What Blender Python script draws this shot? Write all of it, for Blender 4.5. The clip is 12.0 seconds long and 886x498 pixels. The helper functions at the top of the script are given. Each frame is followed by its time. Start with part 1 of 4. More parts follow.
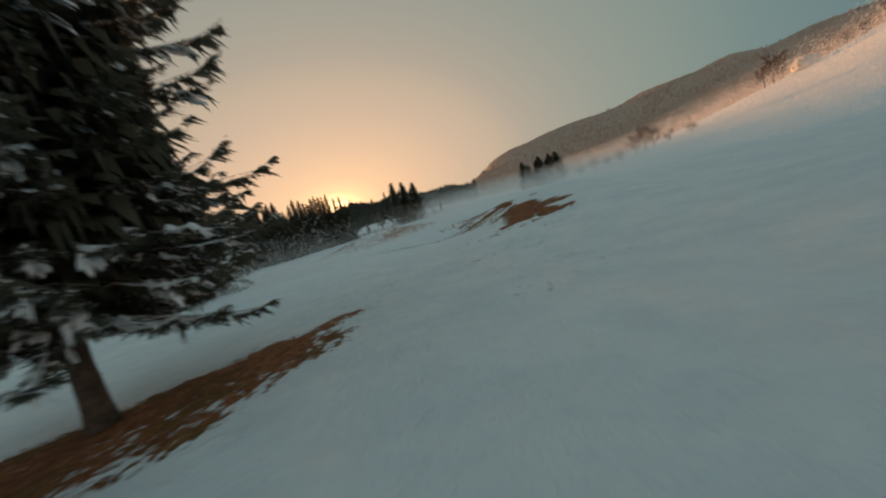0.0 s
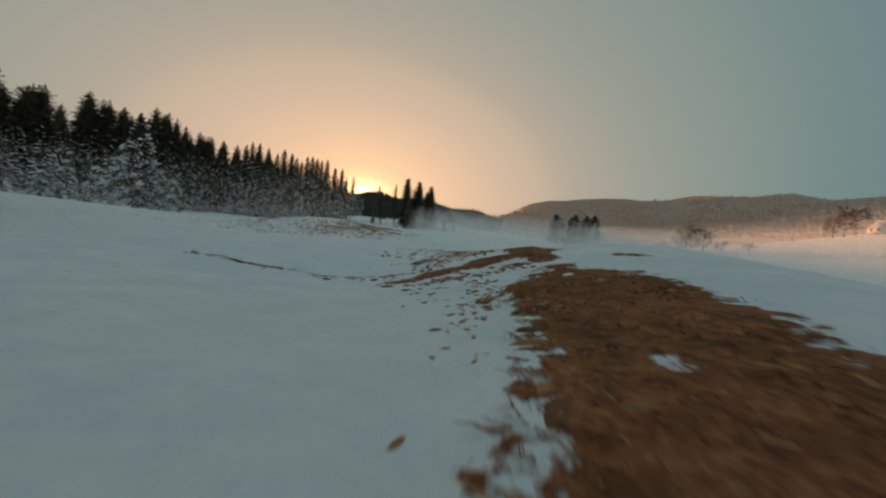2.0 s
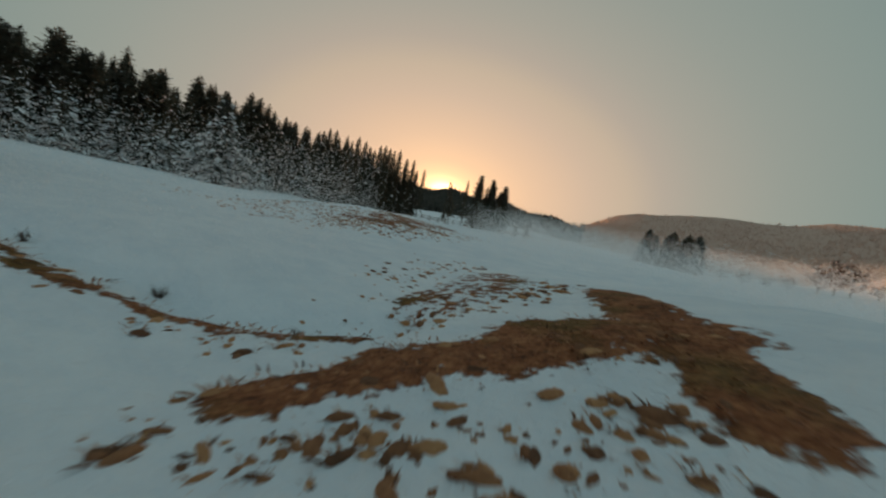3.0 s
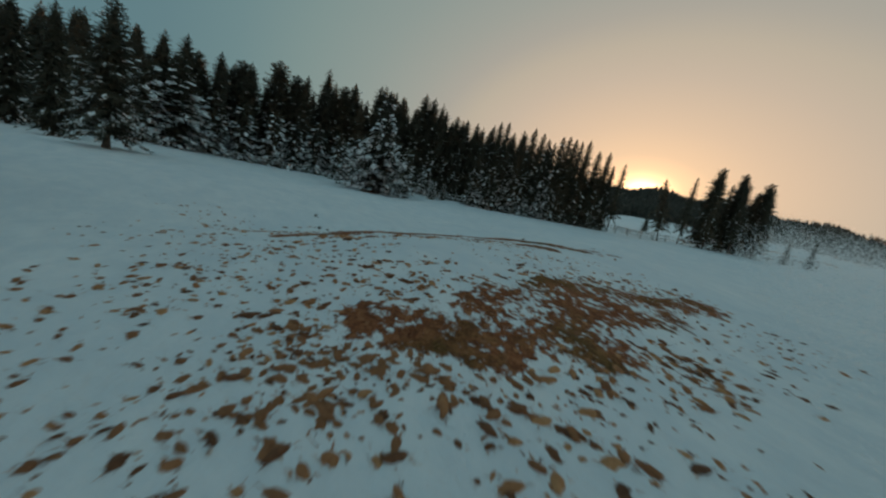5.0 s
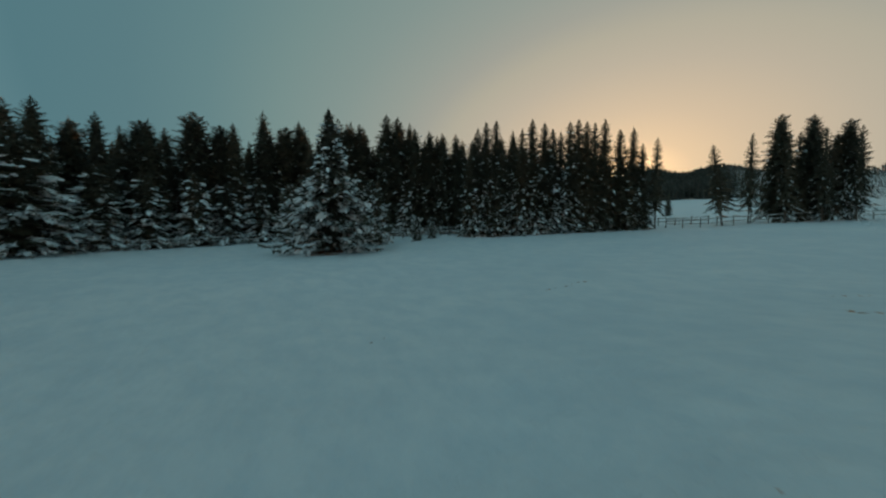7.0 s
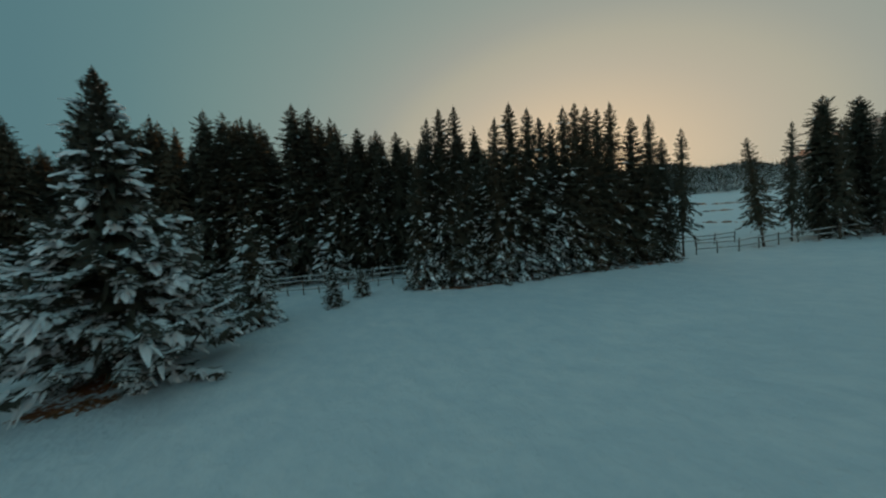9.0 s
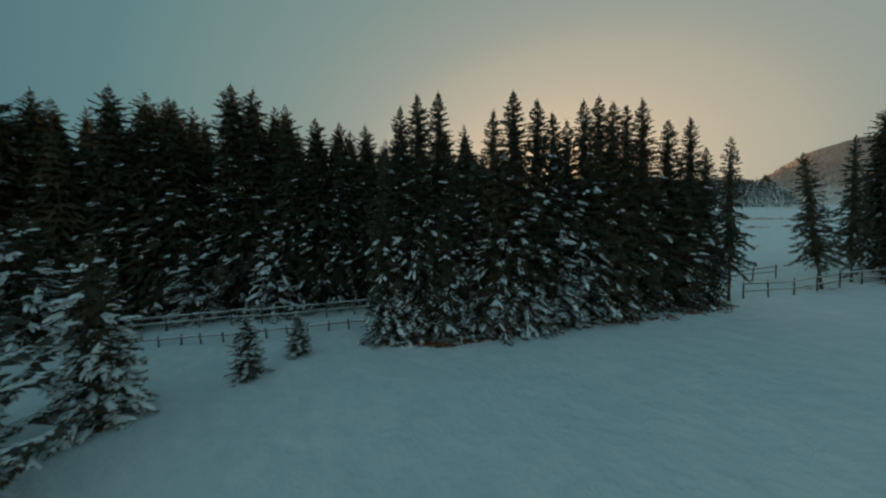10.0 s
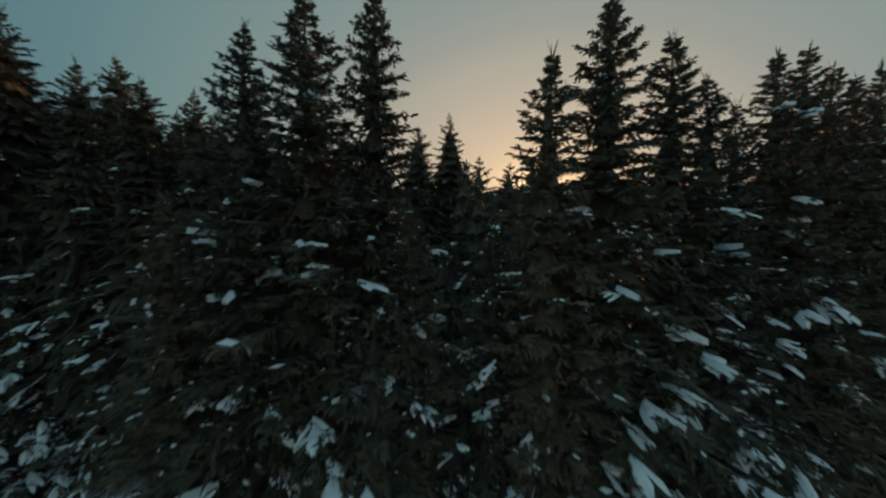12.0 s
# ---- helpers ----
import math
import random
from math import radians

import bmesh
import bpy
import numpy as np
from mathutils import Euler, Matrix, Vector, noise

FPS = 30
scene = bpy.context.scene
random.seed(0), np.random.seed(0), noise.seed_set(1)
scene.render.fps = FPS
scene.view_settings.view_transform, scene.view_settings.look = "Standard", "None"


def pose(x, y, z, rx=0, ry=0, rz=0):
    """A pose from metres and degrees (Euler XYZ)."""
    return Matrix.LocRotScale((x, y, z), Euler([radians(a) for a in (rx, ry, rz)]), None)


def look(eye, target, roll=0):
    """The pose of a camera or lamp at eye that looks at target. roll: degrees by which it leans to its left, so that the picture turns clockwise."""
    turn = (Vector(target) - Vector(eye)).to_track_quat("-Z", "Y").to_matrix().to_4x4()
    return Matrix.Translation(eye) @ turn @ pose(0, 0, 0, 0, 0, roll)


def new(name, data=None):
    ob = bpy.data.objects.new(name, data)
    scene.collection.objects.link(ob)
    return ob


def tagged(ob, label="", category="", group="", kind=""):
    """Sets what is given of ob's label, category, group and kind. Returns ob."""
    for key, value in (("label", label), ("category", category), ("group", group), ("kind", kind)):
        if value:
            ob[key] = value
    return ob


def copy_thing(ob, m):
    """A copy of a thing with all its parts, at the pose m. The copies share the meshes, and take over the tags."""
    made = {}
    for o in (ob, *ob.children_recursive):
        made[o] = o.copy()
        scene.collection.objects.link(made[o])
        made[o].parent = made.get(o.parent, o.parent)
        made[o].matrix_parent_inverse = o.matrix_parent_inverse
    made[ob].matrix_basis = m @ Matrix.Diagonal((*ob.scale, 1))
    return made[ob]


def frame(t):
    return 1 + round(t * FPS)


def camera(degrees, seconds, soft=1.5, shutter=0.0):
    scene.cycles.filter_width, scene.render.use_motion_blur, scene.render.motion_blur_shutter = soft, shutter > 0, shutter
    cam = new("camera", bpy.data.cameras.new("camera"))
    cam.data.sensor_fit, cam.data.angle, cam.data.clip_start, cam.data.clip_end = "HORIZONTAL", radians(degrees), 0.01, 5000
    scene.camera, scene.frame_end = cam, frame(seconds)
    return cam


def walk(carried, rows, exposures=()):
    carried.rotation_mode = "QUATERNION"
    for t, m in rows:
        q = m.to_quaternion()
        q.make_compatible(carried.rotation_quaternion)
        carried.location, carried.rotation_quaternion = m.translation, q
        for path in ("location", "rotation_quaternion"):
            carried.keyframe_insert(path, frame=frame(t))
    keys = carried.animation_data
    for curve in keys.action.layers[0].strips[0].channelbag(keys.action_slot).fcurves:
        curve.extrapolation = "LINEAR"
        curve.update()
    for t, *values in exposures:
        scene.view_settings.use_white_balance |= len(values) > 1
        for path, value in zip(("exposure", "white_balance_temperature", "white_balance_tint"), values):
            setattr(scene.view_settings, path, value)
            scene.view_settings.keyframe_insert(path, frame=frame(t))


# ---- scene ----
# camera and its flight over the meadow
cam = camera(106.0, 12.0, soft=2.2, shutter=0.25)
PATH = [
    (0, (-3.224, -4.277, 4.882), (-3.358, -2.286, 4.748), -16.47),
    (0.5, (-2.957, -0.416, 4.717), (-3.003, 1.581, 4.622), -11.31),
    (1, (-2.492, 3.432, 4.712), (-2.491, 5.431, 4.656), -5.58),
    (1.5, (-1.757, 6.921, 4.893), (-1.805, 8.92, 4.868), 0.62),
    (2, (-1.417, 10.081, 5.012), (-1.595, 12.073, 4.991), 5.35),
    (2.5, (-1.268, 12.91, 5.327), (-1.636, 14.875, 5.282), 9.03),
    (3, (-1.154, 15.577, 5.549), (-1.744, 17.486, 5.464), 11.62),
    (5, (-6.712, 27.242, 7.433), (-8.156, 28.593, 7.13), 12.77),
    (5.5, (-8.955, 29.616, 7.48), (-10.493, 30.863, 7.194), 11.1),
    (6, (-11.4, 31.699, 7.584), (-12.956, 32.931, 7.341), 7.65),
    (6.5, (-14.082, 33.576, 7.774), (-15.605, 34.857, 7.58), 3.07),
    (7, (-16.549, 35.985, 8.184), (-18.016, 37.337, 8.049), -0.43),
    (9, (-25.929, 46.833, 11.127), (-27.214, 48.362, 11.015), -3.52),
    (9.5, (-27.918, 49.706, 11.878), (-29.172, 51.259, 11.76), -2.47),
    (10, (-29.878, 52.573, 12.588), (-31.098, 54.155, 12.494), -1.57),
    (10.5, (-31.7, 55.411, 13.381), (-32.899, 57.011, 13.319), -0.16),
    (11, (-33.348, 58.108, 14.164), (-34.545, 59.71, 14.117), 1.22),
    (11.5, (-35.126, 60.765, 15.039), (-36.316, 62.371, 14.99), 1.49),
    (12, (-36.92, 63.094, 16.163), (-38.045, 64.744, 16.049), 0.44),
]
walk(cam, [(t, look(eye, target, roll)) for t, eye, target, roll in PATH],
     [(0, 0.06, 7600, 13), (3, 0.08, 7400, 13), (5, 0.0, 6750, 6), (7, -0.1, 6400, -2), (10, -0.15, 6280, -5), (12, -0.17, 6250, -1)])

# ---- sky, sun ----
SUN_AZ, SUN_EL = -19.1, 7.4
sun_dir = Vector((math.sin(radians(SUN_AZ)) * math.cos(radians(SUN_EL)), math.cos(radians(SUN_AZ)) * math.cos(radians(SUN_EL)), math.sin(radians(SUN_EL))))
world = bpy.data.worlds.new("dusk_sky")
world.use_nodes = True
scene.world = world
wn, wl = world.node_tree.nodes, world.node_tree.links
wn.clear()
sky = wn.new("ShaderNodeTexSky")
sky.sky_type, sky.sun_disc = "NISHITA", False
sky.sun_elevation, sky.sun_rotation = radians(SUN_EL), radians(SUN_AZ)
sky.air_density, sky.dust_density, sky.ozone_density = 1.0, 2.0, 1.0


def sky_math(op, a, b=0.0):
    n = wn.new("ShaderNodeMath")
    n.operation = op
    for i, v in enumerate((a, b)):
        if isinstance(v, (int, float)):
            n.inputs[i].default_value = v
        else:
            wl.new(v, n.inputs[i])
    return n.outputs[0]


# hazy dusk: the clear-air sky softened by a wide warm veil round the sun and cool teal away from it
SQUASH = 1.8  # the glow lies in flat bands along the horizon


def stretched(v):
    return Vector((v[0], v[1], v[2] * SQUASH)).normalized()


flat_way = wn.new("ShaderNodeVectorMath")
flat_way.operation = "MULTIPLY"
wl.new(wn.new("ShaderNodeTexCoord").outputs["Generated"], flat_way.inputs[0])
flat_way.inputs[1].default_value = (1, 1, SQUASH)
flat_unit = wn.new("ShaderNodeVectorMath")
flat_unit.operation = "NORMALIZE"
wl.new(flat_way.outputs[0], flat_unit.inputs[0])
toward = wn.new("ShaderNodeVectorMath")
toward.operation = "DOT_PRODUCT"
wl.new(flat_unit.outputs[0], toward.inputs[0])
toward.inputs[1].default_value = stretched(sun_dir)
angle = sky_math("DIVIDE", sky_math("ARCCOSINE", sky_math("MINIMUM", toward.outputs["Value"], 0.99999)), math.pi)
veil = wn.new("ShaderNodeValToRGB")
VEIL = [(0.0, (5.0, 3.3, 1.9)), (0.008, (3.6, 2.2, 1.15)), (0.016, (1.9, 1.1, 0.58)), (0.028, (1.22, 0.74, 0.42)), (0.045, (0.91, 0.59, 0.373)), (0.08, (0.735, 0.515, 0.365)), (0.13, (0.56, 0.443, 0.353)), (0.157, (0.49, 0.415, 0.335)), (0.18, (0.39, 0.36, 0.32)),
        (0.205, (0.325, 0.336, 0.308)), (0.245, (0.25, 0.302, 0.29)), (0.29, (0.19, 0.270, 0.27)), (0.333, (0.13, 0.225, 0.248)), (0.37, (0.10, 0.195, 0.230)), (0.41, (0.085, 0.185, 0.226)), (0.47, (0.15, 0.27, 0.32)), (0.6, (0.235, 0.36, 0.412)), (1.0, (0.235, 0.36, 0.412))]
while len(veil.color_ramp.elements) < len(VEIL):
    veil.color_ramp.elements.new(0.5)
for e, (p, c) in zip(veil.color_ramp.elements, VEIL):
    e.position, e.color = p, (*c, 1)
wl.new(angle, veil.inputs[0])
clear = wn.new("ShaderNodeGamma")
clear.inputs[1].default_value = 0.4
wl.new(sky.outputs[0], clear.inputs[0])
thin = wn.new("ShaderNodeMix")
thin.data_type = "RGBA"
thin.inputs[0].default_value = 0.9
dim = wn.new("ShaderNodeVectorMath")
dim.operation = "SCALE"
dim.inputs["Scale"].default_value = 0.28
wl.new(clear.outputs[0], dim.inputs[0])
wl.new(dim.outputs[0], thin.inputs[6])
wl.new(veil.outputs[0], thin.inputs[7])
sky_back = wn.new("ShaderNodeBackground")
sky_back.inputs["Strength"].default_value = 1.0
sky_out = wn.new("ShaderNodeOutputWorld")
wl.new(thin.outputs[2], sky_back.inputs[0])
wl.new(sky_back.outputs[0], sky_out.inputs[0])

sun_data = bpy.data.lights.new("sun", "SUN")
sun_data.energy, sun_data.angle, sun_data.color = 5.0, radians(0.6), (1.0, 0.42, 0.15)
sun_lamp = new("sun", sun_data)
sun_lamp.matrix_world = look(sun_dir * 100, (0, 0, 0))


# ---- materials ----
def material(name):
    mat = bpy.data.materials.new(name)
    mat.use_nodes = True
    nt = mat.node_tree
    return mat, nt.nodes, nt.links, nt.nodes["Principled BSDF"]


def noise_node(nodes, links, scale, detail=4.0, rough=0.55, vector=None):
    n = nodes.new("ShaderNodeTexNoise")
    n.inputs["Scale"].default_value, n.inputs["Detail"].default_value, n.inputs["Roughness"].default_value = scale, detail, rough
    if vector is not None:
        links.new(vector, n.inputs["Vector"])
    return n.outputs[0]


def ramp_node(nodes, links, fac, stops):
    r = nodes.new("ShaderNodeValToRGB")
    while len(r.color_ramp.elements) < len(stops):
        r.color_ramp.elements.new(0.5)
    for e, (p, c) in zip(r.color_ramp.elements, stops):
        e.position, e.color = p, (*c, 1)
    links.new(fac, r.inputs[0])
    return r.outputs[0]


def math_node(nodes, links, op, a, b=0.0, clamp=False):
    m = nodes.new("ShaderNodeMath")
    m.operation, m.use_clamp = op, clamp
    for i, v in enumerate((a, b)):
        if isinstance(v, (int, float)):
            m.inputs[i].default_value = v
        else:
            links.new(v, m.inputs[i])
    return m.outputs[0]


def mix_node(nodes, links, fac, a, b):
    m = nodes.new("ShaderNodeMix")
    m.data_type = "RGBA"
    for sock, v in ((m.inputs[0], fac), (m.inputs[6], a), (m.inputs[7], b)):
        if isinstance(v, tuple):
            sock.default_value = (*v, 1)
        elif isinstance(v, float):
            sock.default_value = v
        else:
            links.new(v, sock)
    return m.outputs[2]


def bump_node(nodes, links, height, strength, distance):
    b = nodes.new("ShaderNodeBump")
    b.inputs["Strength"].default_value, b.inputs["Distance"].default_value = strength, distance
    links.new(height, b.inputs["Height"])
    return b.outputs[0]


def simple(name, stops, scale, rough=0.8, bump=0.3, bump_scale=20.0, bump_dist=0.02, per_object=0.0):
    """A grained surface: a colour ramp over noise, with fine relief."""
    mat, nd, ln, bsdf = material(name)
    pos = nd.new("ShaderNodeTexCoord").outputs["Object"]
    fac = noise_node(nd, ln, scale, 5.0, 0.6, pos)
    if per_object:
        rnd = nd.new("ShaderNodeObjectInfo").outputs["Random"]
        fac = math_node(nd, ln, "ADD", fac, math_node(nd, ln, "MULTIPLY", math_node(nd, ln, "SUBTRACT", rnd, 0.5), per_object), True)
    ln.new(ramp_node(nd, ln, fac, stops), bsdf.inputs["Base Color"])
    bsdf.inputs["Roughness"].default_value = rough
    ln.new(bump_node(nd, ln, noise_node(nd, ln, bump_scale, 4.0, 0.6, pos), bump, bump_dist), bsdf.inputs["Normal"])
    return mat


def straw_material(name, stops, scale):
    """Dry grass: each tuft and blade of a tone of its own over fine grain."""
    mat, nd, ln, bsdf = material(name)
    pos = nd.new("ShaderNodeTexCoord").outputs["Object"]
    each = nd.new("ShaderNodeNewGeometry").outputs["Random Per Island"]
    fac = math_node(nd, ln, "ADD", math_node(nd, ln, "MULTIPLY", each, 0.5), math_node(nd, ln, "MULTIPLY", noise_node(nd, ln, scale, 6.0, 0.75, pos), 0.55))
    ln.new(ramp_node(nd, ln, fac, stops), bsdf.inputs["Base Color"])
    bsdf.inputs["Roughness"].default_value = 0.9
    ln.new(bump_node(nd, ln, noise_node(nd, ln, scale * 2.5, 4.0, 0.7, pos), 0.9, 0.04), bsdf.inputs["Normal"])
    return mat


def ground_material():
    mat, nd, ln, bsdf = material("snow_meadow")
    pos = nd.new("ShaderNodeTexCoord").outputs["Object"]
    grass_at = nd.new("ShaderNodeAttribute")
    grass_at.attribute_name = "grass"
    wood_at = nd.new("ShaderNodeAttribute")
    wood_at.attribute_name = "wood"
    # snow with broad wind-packed tones and fine crust
    broad = noise_node(nd, ln, 0.18, 3.0, 0.5, pos)
    fine = noise_node(nd, ln, 9.0, 5.0, 0.65, pos)
    snow = ramp_node(nd, ln, broad, [(0.3, (0.80, 0.845, 0.88)), (0.7, (0.90, 0.915, 0.925))])
    drift_map = nd.new("ShaderNodeMapping")
    drift_map.inputs["Scale"].default_value = (0.8, 1.25, 1.0)
    drift_map.inputs["Rotation"].default_value = (0, 0, radians(35))
    ln.new(pos, drift_map.inputs["Vector"])
    drift = noise_node(nd, ln, 1.1, 6.0, 0.68, drift_map.outputs[0])
    snow = mix_node(nd, ln, ramp_node(nd, ln, drift, [(0.38, (0.6, 0.6, 0.6)), (0.62, (0, 0, 0))]), snow, (0.68, 0.75, 0.81))
    snow = mix_node(nd, ln, math_node(nd, ln, "MULTIPLY", fine, 0.2), snow, (0.70, 0.75, 0.80))
    # trodden snow, a darker grey-blue inside the footprints
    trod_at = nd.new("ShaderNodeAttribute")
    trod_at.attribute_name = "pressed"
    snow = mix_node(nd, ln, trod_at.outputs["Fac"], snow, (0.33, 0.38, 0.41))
    # dry grass showing through
    g_noise = math_node(nd, ln, "ADD", math_node(nd, ln, "MULTIPLY", noise_node(nd, ln, 1.4, 5.0, 0.65, pos), 0.5), math_node(nd, ln, "MULTIPLY", noise_node(nd, ln, 6.0, 3.0, 0.6, pos), 0.5))
    g_fine = math_node(nd, ln, "ADD", math_node(nd, ln, "MULTIPLY", noise_node(nd, ln, 15.0, 4.0, 0.7, pos), 0.6), math_node(nd, ln, "MULTIPLY", noise_node(nd, ln, 4.0, 3.0, 0.6, pos), 0.4))
    g_tone = noise_node(nd, ln, 0.7, 4.0, 0.6, pos)
    straw = ramp_node(nd, ln, g_fine, [(0.32, (0.075, 0.028, 0.016)), (0.5, (0.29, 0.102, 0.047)), (0.68, (0.56, 0.24, 0.11))])
    moss = ramp_node(nd, ln, g_fine, [(0.34, (0.06, 0.035, 0.015)), (0.66, (0.30, 0.155, 0.055))])
    grass = mix_node(nd, ln, ramp_node(nd, ln, g_tone, [(0.5, (0, 0, 0)), (0.66, (1, 1, 1))]), straw, moss)
    edge = math_node(nd, ln, "ADD", grass_at.outputs["Fac"], math_node(nd, ln, "MULTIPLY", math_node(nd, ln, "SUBTRACT", g_noise, 0.5), 2.6))
    edge = math_node(nd, ln, "MULTIPLY", math_node(nd, ln, "SUBTRACT", edge, 0.5), 7.0, True)
    edge = math_node(nd, ln, "MULTIPLY", edge, math_node(nd, ln, "MULTIPLY", grass_at.outputs["Fac"], 6.0, True))
    # distant woods, paled: the haze in front of them is put into their colour
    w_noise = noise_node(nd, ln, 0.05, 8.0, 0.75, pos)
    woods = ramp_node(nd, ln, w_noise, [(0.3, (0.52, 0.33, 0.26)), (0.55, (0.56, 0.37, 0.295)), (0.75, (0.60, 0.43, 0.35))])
    col = mix_node(nd, ln, edge, snow, grass)
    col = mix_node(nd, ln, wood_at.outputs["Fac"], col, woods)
    ln.new(col, bsdf.inputs["Base Color"])
    bsdf.inputs["Roughness"].default_value = 0.8
    bsdf.inputs["Specular IOR Level"].default_value = 0.12
    relief = math_node(nd, ln, "ADD", math_node(nd, ln, "ADD", noise_node(nd, ln, 2.6, 7.0, 0.68, pos), drift), math_node(nd, ln, "MULTIPLY", edge, g_fine))
    ln.new(bump_node(nd, ln, relief, 0.7, 0.2), bsdf.inputs["Normal"])
    return mat


MAT_GROUND = ground_material()
MAT_NEEDLE = simple("spruce_needles", [(0.2, (0.047, 0.043, 0.031)), (0.5, (0.079, 0.074, 0.049)), (0.8, (0.138, 0.102, 0.063))], 1.3, 0.65, 0.2, 30.0, 0.02, 0.35)
MAT_BARK = simple("spruce_bark", [(0.3, (0.045, 0.032, 0.024)), (0.7, (0.16, 0.115, 0.085))], 6.0, 0.9, 0.8, 25.0, 0.03)
MAT_LIMB = simple("bare_limbs", [(0.3, (0.04, 0.03, 0.022)), (0.7, (0.11, 0.085, 0.065))], 5.0, 0.9, 0.3)
MAT_SNOW = simple("bough_snow", [(0.3, (0.84, 0.87, 0.90)), (0.7, (0.92, 0.93, 0.94))], 4.0, 0.7, 0.3, 12.0, 0.03)
MAT_FENCE = simple("weathered_wood", [(0.3, (0.07, 0.055, 0.045)), (0.7, (0.20, 0.165, 0.13))], 8.0, 0.85, 0.5)
MAT_STRAW = straw_material("dry_grass", [(0.2, (0.085, 0.037, 0.020)), (0.42, (0.26, 0.105, 0.048)), (0.62, (0.47, 0.205, 0.090)), (0.84, (0.66, 0.345, 0.16))], 16.0)
MAT_MAT = straw_material("matted_dry_grass", [(0.25, (0.075, 0.031, 0.018)), (0.5, (0.29, 0.105, 0.05)), (0.85, (0.60, 0.26, 0.12))], 2.2)
MAT_TWIG = simple("dark_twigs", [(0.3, (0.09, 0.06, 0.05)), (0.7, (0.20, 0.14, 0.12))], 5.0, 0.9, 0.2)
MAT_FAR = simple("far_woods", [(0.3, (0.02, 0.022, 0.017)), (0.6, (0.055, 0.05, 0.038)), (0.8, (0.12, 0.11, 0.10))], 0.35, 0.9, 0.2)
# pale tones: distance haze painted into the base colour of the leafless woods
MAT_BARE_HAZED = simple("hazed_leafless_woods", [(0.3, (0.55, 0.345, 0.27)), (0.6, (0.58, 0.375, 0.295)), (0.8, (0.61, 0.42, 0.34))], 0.03, 0.9, 0.2)
MAT_PLASTER = simple("pale_plaster", [(0.3, (0.62, 0.60, 0.56)), (0.7, (0.74, 0.72, 0.68))], 1.5, 0.85, 0.2)
MAT_ROOF = simple("snowy_roof", [(0.3, (0.30, 0.22, 0.19)), (0.6, (0.70, 0.70, 0.72))], 1.2, 0.8, 0.3)
MAT_GLASS = simple("dark_window", [(0.3, (0.03, 0.035, 0.04)), (0.7, (0.06, 0.065, 0.07))], 1.0, 0.15, 0.0)


# ---- mesh helpers ----
def mesh_of(name, verts, faces, mat, smooth=False):
    """A mesh from arrays: verts (n, 3), faces a list of arrays (m, 3) or (m, 4)."""
    me = bpy.data.meshes.new(name)
    verts = np.asarray(verts, dtype=np.float32)
    faces = [np.asarray(f, dtype=np.int32) for f in faces if len(f)]
    loops = np.concatenate([f.ravel() for f in faces])
    sizes = np.concatenate([np.full(len(f), f.shape[1], dtype=np.int32) for f in faces])
    me.vertices.add(len(verts))
    me.vertices.foreach_set("co", verts.ravel())
    me.loops.add(len(loops))
    me.loops.foreach_set("vertex_index", loops)
    me.polygons.add(len(sizes))
    me.polygons.foreach_set("loop_start", np.concatenate([[0], np.cumsum(sizes)[:-1]]).astype(np.int32))
    me.polygons.foreach_set("loop_total", sizes)
    if smooth:
        me.polygons.foreach_set("use_smooth", np.ones(len(sizes), dtype=bool))
    me.materials.append(mat)
    me.update(calc_edges=True)
    return me


def child(name, me, parent, label=""):
    ob = new(name, me)
    ob.parent = parent
    if label:
        tagged(ob, label)
    return ob


def tube(points, radii, sides=6):
    """Rings round a line of points, closed at both ends: verts, quads and tris."""
    points, radii = np.asarray(points, float), np.asarray(radii, float)
    n = len(points)
    way = np.gradient(points, axis=0)
    way /= np.linalg.norm(way, axis=1)[:, None] + 1e-9
    ref = np.where(np.abs(way[:, 2:3]) > 0.9, np.array([[1.0, 0, 0]]), np.array([[0, 0, 1.0]]))
    a = np.cross(way, ref)
    a /= np.linalg.norm(a, axis=1)[:, None] + 1e-9
    b = np.cross(way, a)
    ang = np.arange(sides) * 2 * np.pi / sides
    v = points[:, None] + radii[:, None, None] * (np.cos(ang)[None, :, None] * a[:, None] + np.sin(ang)[None, :, None] * b[:, None])
    v = v.reshape(-1, 3)
    i, j = np.meshgrid(np.arange(n - 1), np.arange(sides), indexing="ij")
    k = (j + 1) % sides
    quads = np.stack([i * sides + j, i * sides + k, (i + 1) * sides + k, (i + 1) * sides + j], -1).reshape(-1, 4)
    v = np.concatenate([v, points[:1], points[-1:]])
    s = np.arange(sides)
    caps = np.concatenate([np.stack([np.full(sides, n * sides), (s + 1) % sides, s], -1),
                           np.stack([np.full(sides, n * sides + 1), (n - 1) * sides + s, (n - 1) * sides + (s + 1) % sides], -1)])
    return v, quads, caps


def joined(pieces):
    """Several (verts, quads, tris) as one."""
    vs, qs, ts, off = [], [], [], 0
    for v, q, t in pieces:
        vs.append(v)
        if len(q):
            qs.append(np.asarray(q) + off)
        if len(t):
            ts.append(np.asarray(t) + off)
        off += len(v)
    return np.concatenate(vs), ([np.concatenate(qs)] if qs else []) + ([np.concatenate(ts)] if ts else [])


